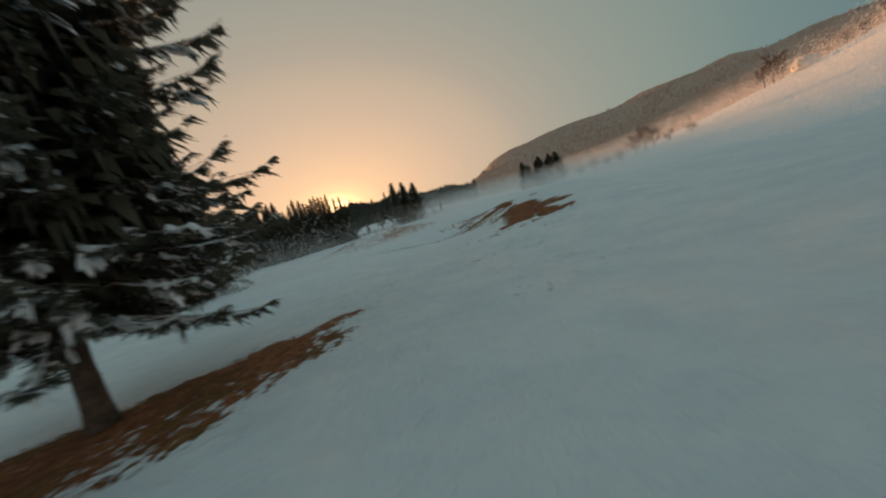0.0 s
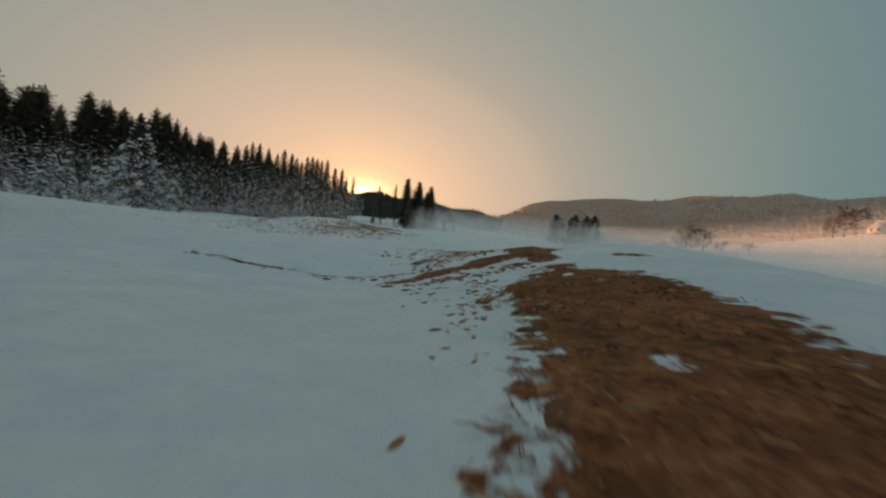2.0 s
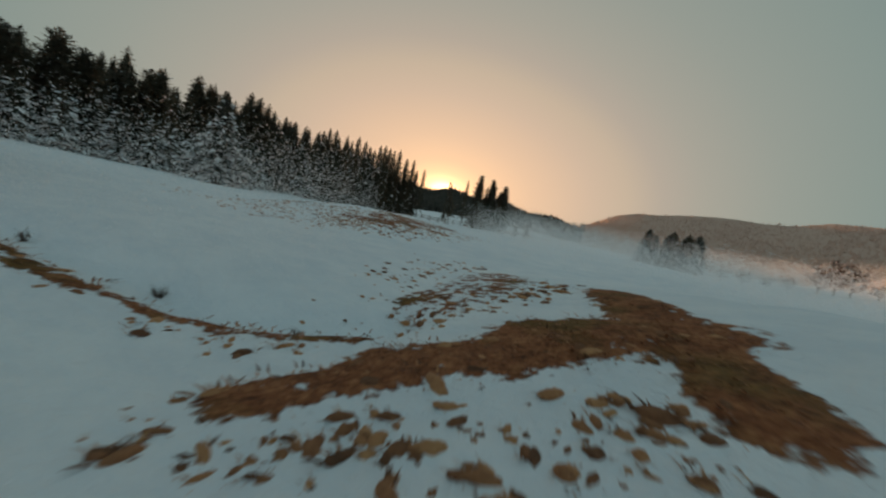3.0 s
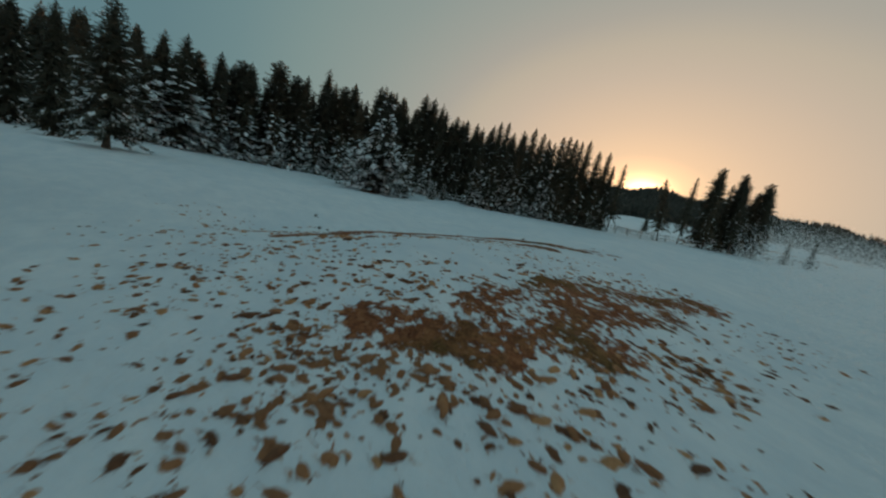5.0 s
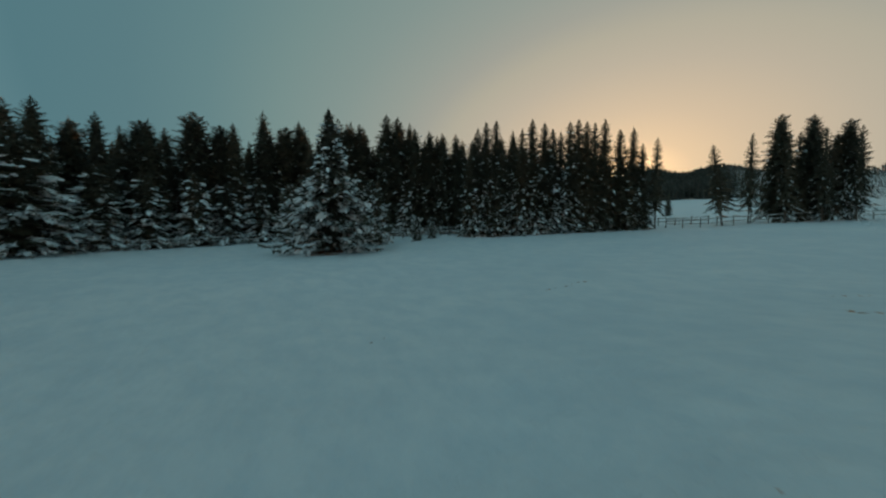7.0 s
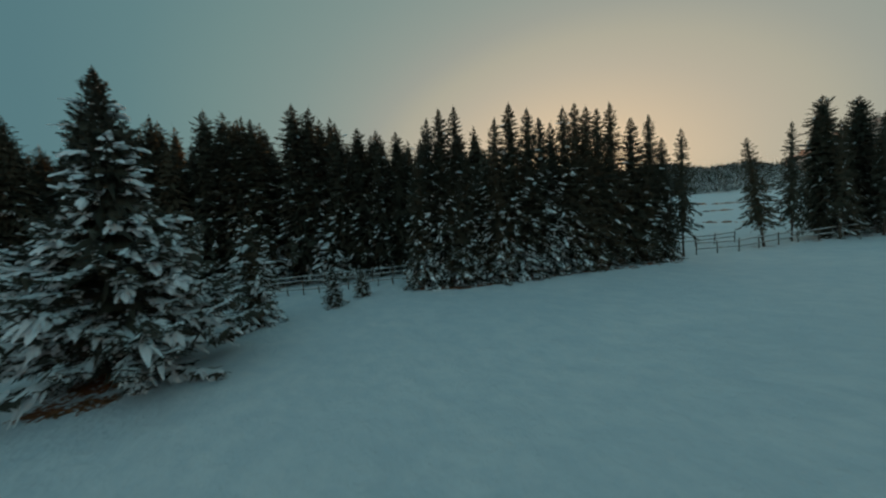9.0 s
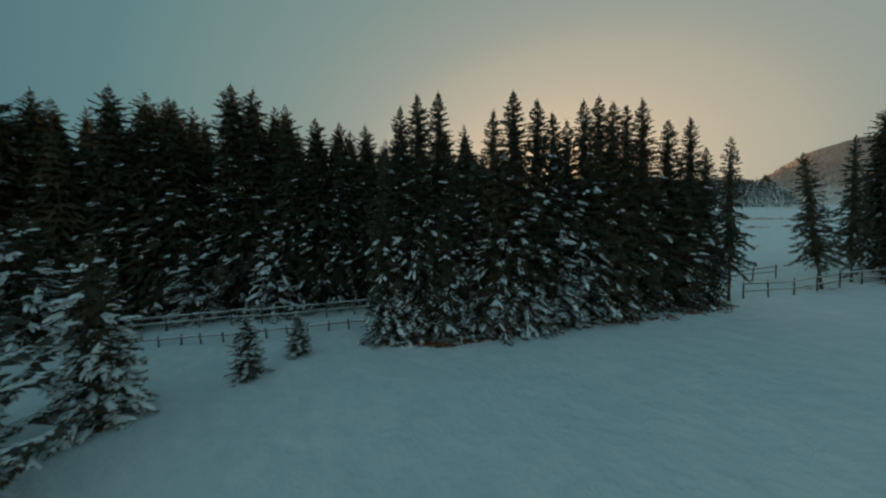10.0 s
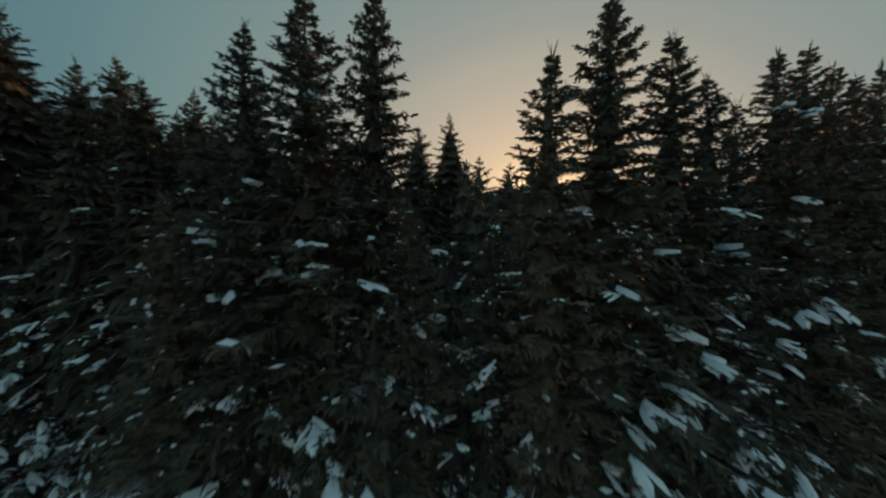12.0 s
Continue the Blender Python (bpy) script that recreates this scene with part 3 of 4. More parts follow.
    vs, fs, off = [], [], 0
    # flat fronds along both sides of every bough
    for hand in (-1, 1):
        fb = np.repeat(np.arange(nb), fan)
        m = len(fb)
        sc = np.clip(np.tile(np.linspace(0.12, 0.96, fan), nb) + rng.normal(0, 0.04, m), 0.05, 1.0)
        half = 0.48 / fan
        p0, p1, pc = on_branch(fb, np.maximum(sc - half, 0)), on_branch(fb, sc + half), on_branch(fb, sc)
        a = rng.uniform(0.45, 1.15, m)
        reach = L[fb] * (0.10 + 0.40 * (1 - sc) + 0.10 * np.sin(sc * 3.1)) * rng.uniform(0.55, 1.1, m)
        reach = np.minimum(reach, rng.uniform(0.45, 0.8, m) * size)
        sink = rng.uniform(0.05, 0.75, m) * (1 - 0.8 * u[fb])
        for k in range(4):
            # each frond is a comb of narrow sprays
            ak = a + (k - 1.5) * 0.16 + rng.normal(0, 0.12, m)
            go = out[fb] * np.cos(ak)[:, None] + side_dir[fb] * (hand * np.sin(ak))[:, None]
            go[:, 2] -= sink * rng.uniform(0.7, 1.3, m)
            root_a, root_b = p0 + (p1 - p0) * (k / 4), p0 + (p1 - p0) * ((k + 1.15) / 4)
            tip = root_a + go * (reach * rng.uniform(0.55, 1.1, m))[:, None]
            belly = (root_a + tip) / 2 + (root_b - root_a) * 0.9
            v = np.stack([root_a, tip, belly, root_b], 1).reshape(-1, 3)
            vs.append(v)
            fs.append(np.arange(4 * m).reshape(m, 4) + off)
            off += len(v)
    dv, df = [], []
    doff = 0
    for q in range(sprays):
        if q == 0:
            p, w, l = base, way, ln_t
            wd = 0.05 * ln_t + 0.012 * size
        else:
            f = q / sprays
            p = base + way * (ln_t * (f * 0.9 + rng.uniform(-0.06, 0.06, n)))[:, None]
            hand = (1 if q % 2 else -1)
            w = unit(way * 0.75 + cross * hand * rng.uniform(0.45, 1.0, n)[:, None] + rng.normal(0, 0.33, (n, 3)) + np.array([0, 0, -0.28]))
            l = ln_t * rng.uniform(0.30, 0.52, n) * (1.1 - 0.45 * f) + 0.03 * size
            wd = l * rng.uniform(0.10, 0.17, n) + 0.006 * size
        v, f4 = diamonds(p, w, l, wd, rng)
        vs.append(v)
        fs.append(f4 + off)
        off += len(v)
        # frost and fallen snow on the upper side of some sprays
        chance = frost * np.clip(1.2 - frost_drop * u[b], 0.015, 1.0) * (0.3 + 0.9 * s)
        keep = rng.uniform(0, 1, n) < chance
        if keep.any():
            m = keep.sum()
            flat = unit(w[keep] * np.array([1, 1, 0.45]))
            side = unit(np.cross(flat, np.array([0, 0, 1.0])) + rng.normal(0, 0.25, (m, 3)))
            pk = p[keep] + np.array([0, 0, 0.045 * size])
            lk = l[keep] * rng.uniform(0.6, 1.0, m)
            wk = lk * rng.uniform(0.2, 0.42, m)
            c = pk + flat * (lk * 0.45)[:, None]
            up = np.array([0, 0, 1.0]) * (0.025 * size)
            v = np.stack([pk, c + side * wk[:, None], pk + flat * lk[:, None], c - side * wk[:, None], c + up], 1).reshape(-1, 3)
            t0 = np.arange(m)[:, None] * 5
            f = np.concatenate([t0 + np.array([[0, 1, 4]]), t0 + np.array([[1, 2, 4]]), t0 + np.array([[2, 3, 4]]), t0 + np.array([[3, 0, 4]])])
            dv.append(v)
            df.append(f + doff)
            doff += len(v)
    # the leader
    lead = 10
    p = np.stack([np.full(lead, pts[-1, 0]), np.full(lead, pts[-1, 1]), H * np.linspace(0.955, 0.985, lead)], -1)
    v, f4 = diamonds(p, unit(rng.normal(0, 0.22, (lead, 3)) + [0, 0, 1.0]), H * rng.uniform(0.015, 0.035, lead), np.full(lead, 0.02 * size), rng)
    vs.append(v)
    fs.append(f4 + off)
    off += len(v)
    # ragged inner mass of old needles round the trunk
    rows, sides = max(6, int((H - z0) / (0.55 * size))), int(core_n * max(1.0, core * R / 1.7))
    for i in range(rows):
        uu = (i + 0.2) / rows * 0.97
        zz = z0 + (H - z0) * uu * 0.95
        rr = core * R * (1 - uu) ** power * min(1.0, 0.45 + 5 * uu) * (1 + 0.3 * uu)
        a = np.arange(sides) * 2 * np.pi / sides + rng.uniform(0, 1)
        ro = rr * rng.uniform(0.62 if core_tip < 0.8 else 0.88, 1.08, sides)
        ring = np.stack([ro * np.cos(a), ro * np.sin(a), zz - rr * rng.uniform(0.1, 0.5, sides)], -1)
        top = np.array([[0, 0, zz + (H - z0) / rows * 1.1]])
        mid = np.stack([core_tip * ro * np.cos(a + 2.6 / sides), core_tip * ro * np.sin(a + 2.6 / sides), zz - 0.2 * rr + 0 * a], -1)
        vs.append(np.concatenate([ring, mid, top]))
        j = np.arange(sides)
        fs.append(np.stack([j, sides + j, np.full(sides, 2 * sides), sides + (j - 1) % sides], -1) + off)
        off += 2 * sides + 1
    # pads of snow on the outer ends of the boughs
    pads = []
    blotch = 1 + 0.9 * np.sin(3 * az + rng.uniform(0, 6)) * np.sin(z * 2.3 / size + rng.uniform(0, 6)) + rng.normal(0, 0.25, nb)
    for i in range(nb):
        tries = pad_n + int(L[i] > 1.1 * size) + int(L[i] > 2.0 * size) + int(L[i] > 3.0 * size)
        for _ in range(tries):
            if rng.uniform() < snow * blotch[i] * (top_snow + (1 - top_snow) * np.clip(1.15 - 1.5 * u[i], 0, 1)) and L[i] > 0.4 * size:
                thin = rng.uniform() < 0.25
                if not thin:
                    # a ragged flap: tapered tongues of snow that follow the twigs and hang over the bough's end
                    s0 = rng.uniform(0.45, 0.85)
                    foot = on_branch(np.array([i]), np.array([s0]))[0] + [0, 0, 0.03]
                    hang = rng.uniform(0.1, 1.15) * (1 - 0.6 * u[i])
                    bulk = rng.uniform(0.45, 1.1) * size * pad
                    for _ in range(rng.integers(3, 6)):
                        sw = rng.normal(0, 0.38)
                        d0 = out[i] + side_dir[i] * sw
                        l = bulk * rng.uniform(0.28, 0.6) * (1 - 0.35 * abs(sw))
                        w = bulk * rng.uniform(0.03, 0.085)
                        f = np.array([0.0, 0.35, 0.7, 1.0])
                        spine = foot + rng.normal(0, 0.03 * bulk, 3) + d0 * (f * l)[:, None]
                        spine[:, 2] += l * (m0[i] * f - hang * f ** 1.7) + rng.normal(0, 0.012 * bulk, 4)
                        wd = w * np.array([0.35, 1.0, 1.15, 0.25]) * rng.uniform(0.7, 1.35, 4)
                        lat = unit(np.cross(d0, [0, 0, 1.0]))
                        edge = np.array([0, 0, -0.5 * w])
                        v = np.concatenate([spine - lat * wd[:, None] + edge, spine + [0, 0, 0.6 * w], spine + lat * wd[:, None] + edge])
                        k = np.arange(3)
                        pads.append((v, np.concatenate([np.stack([k, k + 1, k + 5, k + 4], -1), np.stack([k + 4, k + 5, k + 9, k + 8], -1)]), []))
                    continue
                s0 = rng.uniform(0.25, 0.6) if thin else rng.uniform(0.5, 0.8)
                s1 = min(1.05, s0 + (rng.uniform(0.2, 0.45) if thin else rng.uniform(0.22, 0.42)))
                ss = np.linspace(s0, s1, 6)
                drift = rng.normal(0, 0.20 * size) * np.linspace(0.3, 1, 6)[:, None]
                line = on_branch(np.full(6, i), ss) + side_dir[i] * drift + np.array([0, 0, 0.03])
                line[:, 2] -= size * (0.0 if thin else rng.uniform(0, 0.3)) * np.linspace(0, 1, 6) ** 2
                big = rng.uniform(0.022, 0.055) if thin else rng.uniform(0.07, 0.2)
                wide = size * big * np.array([0.2, 0.5, 0.8, 1.1, 1.0, 0.35]) * rng.uniform(0.7, 1.3, 6)
                tall = wide * rng.uniform(0.35, 0.6)
                ring = []
                for p, wd, tl in zip(line, wide, tall):
                    jit = rng.normal(0, 0.014 * size, (5, 3))
                    ring.append(np.array([p - side_dir[i] * wd - [0, 0, wd * 0.6], p - side_dir[i] * wd * 0.5 + [0, 0, tl * 0.8], p + [0, 0, tl], p + side_dir[i] * wd * 0.6 + [0, 0, tl * 0.7], p + side_dir[i] * wd - [0, 0, wd * 0.6]]) + jit)
                v = np.concatenate(ring)
                a, c = np.meshgrid(np.arange(5), np.arange(5), indexing="ij")
                c2 = (c + 1) % 5
                q = np.stack([a * 5 + c, a * 5 + c2, (a + 1) * 5 + c2, (a + 1) * 5 + c], -1).reshape(-1, 4)
                pads.append((v, q, np.array([[0, 1, 2], [0, 2, 3], [0, 3, 4], [25, 27, 26], [25, 28, 27], [25, 29, 28]])))
    meshes = [mesh_of("trunk", *joined([trunk]), MAT_BARK, True)]
    meshes.append(mesh_of("limbs", *joined(limbs), MAT_LIMB, True) if limbs else None)
    meshes.append(mesh_of("needles", np.concatenate(vs), [np.concatenate(fs)], MAT_NEEDLE))
    if dv:
        pads.append((np.concatenate(dv), [], np.concatenate(df)))
    meshes.append(mesh_of("snow", *joined(pads), MAT_SNOW, True) if pads else None)
    return meshes


def make_tree(meshes, label, category, group=""):
    root = new("spruce_tree")
    for part_name, me in zip(("trunk", "branch_wood", "crown", "lying_snow"), meshes):
        if me is not None:
            ob = child(part_name, me, root)
            if part_name != "trunk":
                tagged(ob, kind="stuff")
    return tagged(root, label, category, group)


class Kind:
    """A kind of tree: the first one placed is built, the rest are copies of it."""

    def __init__(self, H, label, group, **shape):
        self.H, self.label, self.group, self.shape, self.first = H, label, group, shape, None

    def place(self, x, y, tall=None, turn=0.0, wide=1.0, lean=(0, 0)):
        s = (tall or self.H) / self.H
        m = pose(x, y, h1(x, y) - 0.05, lean[0], lean[1], turn) @ Matrix.Diagonal((s * wide, s * wide, s, 1))
        if self.first is None:
            self.first = make_tree(spruce_parts(H=self.H, **self.shape), self.label, "tree", self.group)
            self.first.matrix_basis = m
            return self.first
        made = copy_thing(self.first, Matrix.Identity(4))
        made.matrix_basis = m
        return made


rng = np.random.default_rng(11)
GROVE = [Kind(12.5, "slender spruce of the grove with snow on its boughs", "grove spruces", seed=20 + i, z0=0.35, R=2.1, nb=270, dense=0.95, snow=0.72, frost=0.66, power=0.72, droop=0.38, top_snow=0.03, sprays=5, core=0.5, pad_n=1, size=0.85, pad=1.2) for i in range(4)]
LEE = [Kind(12.5, "slender dark spruce at the sheltered end of the grove", "grove spruces", seed=30 + i, z0=0.35, R=2.1, nb=260, dense=0.95, snow=0.14, frost=0.1, power=0.72, droop=0.38, top_snow=0.03, sprays=5, core=0.5, pad_n=1, size=0.85) for i in range(2)]
FILL = [Kind(8.5, "bushy young spruce inside the grove, lightly snowed", "grove spruces", seed=40 + i, z0=0.3, R=1.9, nb=80, dense=0.6, snow=0.5, frost=0.25, power=0.65, droop=0.4, sprays=3, core=0.7) for i in range(2)]
WOOD = [Kind(17, "tall dark forest spruce dusted with snow", "forest spruces", seed=60 + i, z0=0.8, R=3.4, nb=210, dense=0.5, snow=0.7, frost=0.32, power=0.62, crowd=0.76, pad=1.05, droop=0.42, size=1.0, sprays=4, core=0.8, pad_n=1) for i in range(4)]
BACK = [Kind(16, "dark spruce deep in the forest", "forest spruces", seed=80 + i, z0=2.5, R=3.6, nb=130, dense=0.4, snow=0.2, frost=0.02, power=0.76, droop=0.4, size=0.95, sprays=3, core=0.9, fan=7, crowd=0.74) for i in range(3)]
OLD = [Kind(15, "broad old spruce with a rounded top above the forest", "forest spruces", seed=90 + i, z0=1.0, R=3.6, nb=230, dense=0.5, snow=0.6, frost=0.3, power=0.54, crowd=0.8, droop=0.36, size=1.0, sprays=4, core=0.82) for i in range(2)]
EDGE = [Kind(7, "snow-covered young spruce at the forest edge", "forest edge spruces", seed=100 + i, z0=0.25, R=2.0, nb=130, dense=0.85, snow=0.8, pad_n=3, pad=1.25, frost=1.1, frost_drop=2.0, power=0.74, droop=0.35, top_snow=0.12, sprays=5) for i in range(2)]
SPARSE = [Kind(12, "thin spruce with a bare lower trunk by the fence", "spruces by the gap", seed=120 + i, trunk_r=0.12, z0=2.4, R=2.0, nb=110, dense=1.1, snow=0.12, frost=0.04, power=0.65, droop=0.4, sprays=6, core=0.4) for i in range(2)]

# the grove: front row along its edge, then lower trees that fill it
FRONT = [(-43.2, 64.9, 9.5), (-42.85, 65.9, 12.4), (-42.15, 66.6, 13.0), (-41.4, 67.45, 13.2), (-40.4, 67.3, 9.4), (-39.4, 68.2, 9.0), (-38.6, 68.5, 11.7), (-37.9, 69.5, 12.8),
         (-37.0, 70.6, 12.4), (-36.4, 71.4, 11.7), (-35.9, 72.2, 11.3), (-35.2, 73.0, 12.4), (-34.6, 73.8, 12.7), (-34.0, 74.6, 12.4), (-33.4, 75.4, 12.3), (-32.7, 76.4, 12.7),
         (-31.5, 77.6, 11.4), (-30.4, 78.7, 11.5), (-29.6, 79.3, 9.6)]
for i, (x, y, tall) in enumerate(FRONT):
    (GROVE[i % 4] if x < -35.0 else LEE[i % 2]).place(x, y, tall + 0.3, rng.uniform(0, 360), rng.uniform(0.9, 1.15))
for i in range(26):
    t = (i + 0.5) / 26
    x, y = -43.2 + 14.2 * t, 65.2 + 13.8 * t
    o = rng.uniform(-0.6, 3.2)
    FILL[i % 2].place(x - 0.7 * o + rng.uniform(-0.4, 0.4), y + 0.7 * o, rng.uniform(6.5, 9.2), rng.uniform(0, 360), rng.uniform(0.9, 1.2))

for x, y, tall in [(-47.5, 76.5, 11.5), (-45.5, 79.0, 12.5), (-43.6, 77.0, 8.5), (-43.0, 81.0, 12), (-41.2, 79.5, 9), (-40.0, 83.0, 11), (-44.5, 84.5, 13), (-38.6, 82.0, 8.5), (-48.0, 82.0, 13), (-41.5, 87.0, 13), (-37.5, 85.5, 9.5), (-44.9, 76.5, 11.8), (-43.6, 75.6, 10.8), (-42.3, 77.0, 10.8), (-47.0, 79.5, 12.4), (-44.4, 80.5, 12.2), (-41.8, 75.4, 9.6)]:
    FILL[1].place(x, y, tall, rng.uniform(0, 360), rng.uniform(0.95, 1.15))

# single trees in the meadow
Kind(12.0, "broad snow-laden spruce standing alone in the meadow", "", seed=7, z0=0.75, R=5.5, nb=320, dense=1.0, snow=1.35, pad_n=6, frost=1.5, power=0.8, shoulder=0.55, droop=0.2, rise=0.06, curl=0.28, floor=0.4, fan=8, frost_drop=2.7, top_snow=0.02, trunk_r=0.24, sprays=7, pad=1.4).place(-44.4, 48.6, 12.2)
EDGE[0].place(-46.1, 54.2, 6.4, 40, 0.88)
SAPLING = Kind(2.5, "small snow-dusted spruce sapling in the meadow", "saplings", seed=9, z0=0.08, R=0.95, nb=110, dense=1.1, snow=1.0, frost=1.1, frost_drop=1.0, power=0.6, droop=0.2, size=0.4, top_snow=0.6, core=0.75, floor=0.05)
SAPLING.place(-45.1, 58.5, 2.6, 0, 0.92)
SAPLING.place(-45.4, 60.95, 2.0, 120, 1.02)
Kind(17.0, "old spruce with a thick bare trunk and snowy boughs", "", seed=13, z0=1.8, R=3.2, nb=540, dense=1.3, crowd=1.25, pad_n=3, snow=1.0, frost=0.25, power=0.34, droop=0.42, rise=0.14, curl=0.36, fan=22, trunk_r=0.17, top_snow=0.35, sprays=5, size=0.55, core=0.62, core_n=110, core_tip=0.93, pad=1.2).place(-9.25, 0.33, 17.0)
Kind(12.7, "broad conical spruce on the meadow before the forest", "", seed=15, z0=0.5, R=3.3, nb=240, dense=1.1, snow=0.95, pad_n=2, frost=0.35, core=0.75, power=0.75, droop=0.36, trunk_r=0.2, sprays=7).place(-21.9, 18.9, 11.2, 0, 1.12)
Kind(11.5, "spruce with a short bare trunk in front of the forest", "", seed=14, z0=1.3, R=3.2, nb=170, dense=1.0, snow=0.8, pad_n=2, frost=0.4, power=0.75, droop=0.4, trunk_r=0.24).place(-36.4, 25.5, 8.7)
WOOD[0].place(-46.0, 22.0, 9.6, 20)
WOOD[1].place(-54.0, 18.5, 10.6, 60)

# the forest: edge trees, then deeper rows
WOOD_FRONT = [(-63.7, 57.5, 17.5), (-60.8, 60.6, 16.4), (-57.9, 63.3, 17.5), (-56.7, 64.3, 17.0), (-54.6, 65.8, 15.2), (-53.0, 67.2, 14.6), (-51.6, 68.3, 14.2), (-50.4, 69.8, 14.0), (-48.8, 71.5, 13.2), (-47.0, 73.4, 12),
              (-65.5, 41.4, 16.8), (-71.5, 36.8, 17), (-66.4, 54.0, 17), (-66.0, 49.5, 16.4), (-65.4, 45.6, 16.4), (-63.8, 37.5, 16), (-62.0, 33.8, 15.5), (-60.5, 30.2, 15.5), (-60.0, 26.0, 14.5), (-61.5, 21.5, 14.5), (-60.0, 16.5, 13.5), (-64, 12, 15), (-66, 7, 15)]
for i, (x, y, tall) in enumerate(WOOD_FRONT):
    WOOD[i % 4].place(x, y, tall - (2.4 if y < 43 else 1.4 if y < 52 else 0.0), rng.uniform(0, 360), rng.uniform(0.9, 1.15))
# broad old trees that stand above the rest
for i, (x, y, tall) in enumerate([(-66.5, 31.8, 13.9), (-66.6, 37.0, 15.0), (-66.5, 41.8, 16.8), (-66.4, 44.4, 15.6), (-66.5, 52.3, 16.8), (-62.5, 59.6, 16.9), (-58.4, 65.0, 16.2)]):
    OLD[i % 2].place(x, y, tall - 0.8, rng.uniform(0, 360), 1.15)
EDGE_AT = [(-56.8, 27.0, 9.0), (-57.4, 29.6, 10.02), (-60.8, 33.5, 8), (-61.4, 37.0, 7.5), (-61.8, 41.0, 8), (-62.2, 44.0, 7.2), (-62.8, 47.5, 8), (-60.2, 50.3, 7.2), (-61.0, 53.0, 8), (-57.0, 22.5, 7), (-55, 13.5, 7.5), (-58.5, 60.5, 6), (-54.5, 64.2, 6.5)]
for i, (x, y, tall) in enumerate(EDGE_AT):
    EDGE[i % 2].place(x, y, tall, rng.uniform(0, 360), 1.4 if tall > 10 else rng.uniform(1.0, 1.25))
deep = 0
while deep < 125:
    t, o = rng.uniform(0, 1), 2.5 + 20 * rng.uniform() ** 1.6
    ex, ey = np.interp(t, [0, 0.12, 0.3, 0.45, 0.62, 0.8, 1], [-44, -50, -57, -64, -65, -61, -66]), np.interp(t, [0, 0.12, 0.3, 0.45, 0.62, 0.8, 1], [77, 70, 64, 57, 44, 28, 8])
    x, y = ex - o * (0.75 if t < 0.45 else 1.0), ey + o * (0.66 if t < 0.45 else 0.05)
    BACK[deep % 3].place(x, y, rng.uniform(11.4, 13.6) if t > 0.76 else rng.uniform(12.4, 15.6) if t > 0.55 else rng.uniform(15.5, 19.0) if t > 0.25 else rng.uniform(12.5, 15.5), rng.uniform(0, 360), rng.uniform(0.9, 1.2))
    deep += 1

for i, (x, y, tall) in enumerate([(-64.5, 23.6, 13.0), (-66.0, 21.4, 13.4), (-64.0, 18.6, 12.4), (-67.5, 25.8, 13.8), (-66.5, 15.0, 13.0), (-63.6, 28.2, 13.4), (-64.6, 54.7, 14.4), (-68.4, 57.6, 15.4)]):
    BACK[i % 3].place(x, y, tall, rng.uniform(0, 360), rng.uniform(1.0, 1.2))

# trees at the gap and right of it
SPARSE[0].place(-28.4, 80.3, 10.4, 10, 0.75)
SPARSE[1].place(-23.2, 86.6, 9.6, 200, 1.0, (0, 7))
SPARSE[0].place(-21.2, 89.5, 10.6, 90, 0.7)
for i, (x, y, tall) in enumerate([(-19.0, 92.2, 12.8), (-18.2, 90.6, 10.2), (-16.4, 94.6, 12.4), (-15.4, 92.6, 10.5), (-13.6, 96.4, 11.6), (-12.8, 94.4, 10.4), (-17.4, 93.4, 10.5), (-14.5, 95.8, 10)]):
    (OLD[i % 2] if i in (0, 2, 4, 7) else SPARSE[i % 2]).place(x, y, tall, rng.uniform(0, 360), rng.uniform(0.75, 0.95))
for x, y, tall in [(-18.9, 91.6, 3.6), (-16.9, 93.0, 4.4), (-15.0, 94.4, 3.4), (-13.2, 95.6, 4.0)]:
    FILL[1].place(x, y, tall, rng.uniform(0, 360), 1.1)
for x, y, tall in [(-9.5, 97.0, 3.6), (-7.0, 98.5, 4.2), (-39, 130, 6.0)]:
    FILL[0].place(x, y, tall, rng.uniform(0, 360), 1.0)
for i, (x, y) in enumerate([(31, 149), (34, 152), (36.5, 147), (39, 151), (41.5, 148), (44, 152), (46, 149)]):
    WOOD[i % 4].place(x, y, rng.uniform(11, 14.5), rng.uniform(0, 360), 1.9)


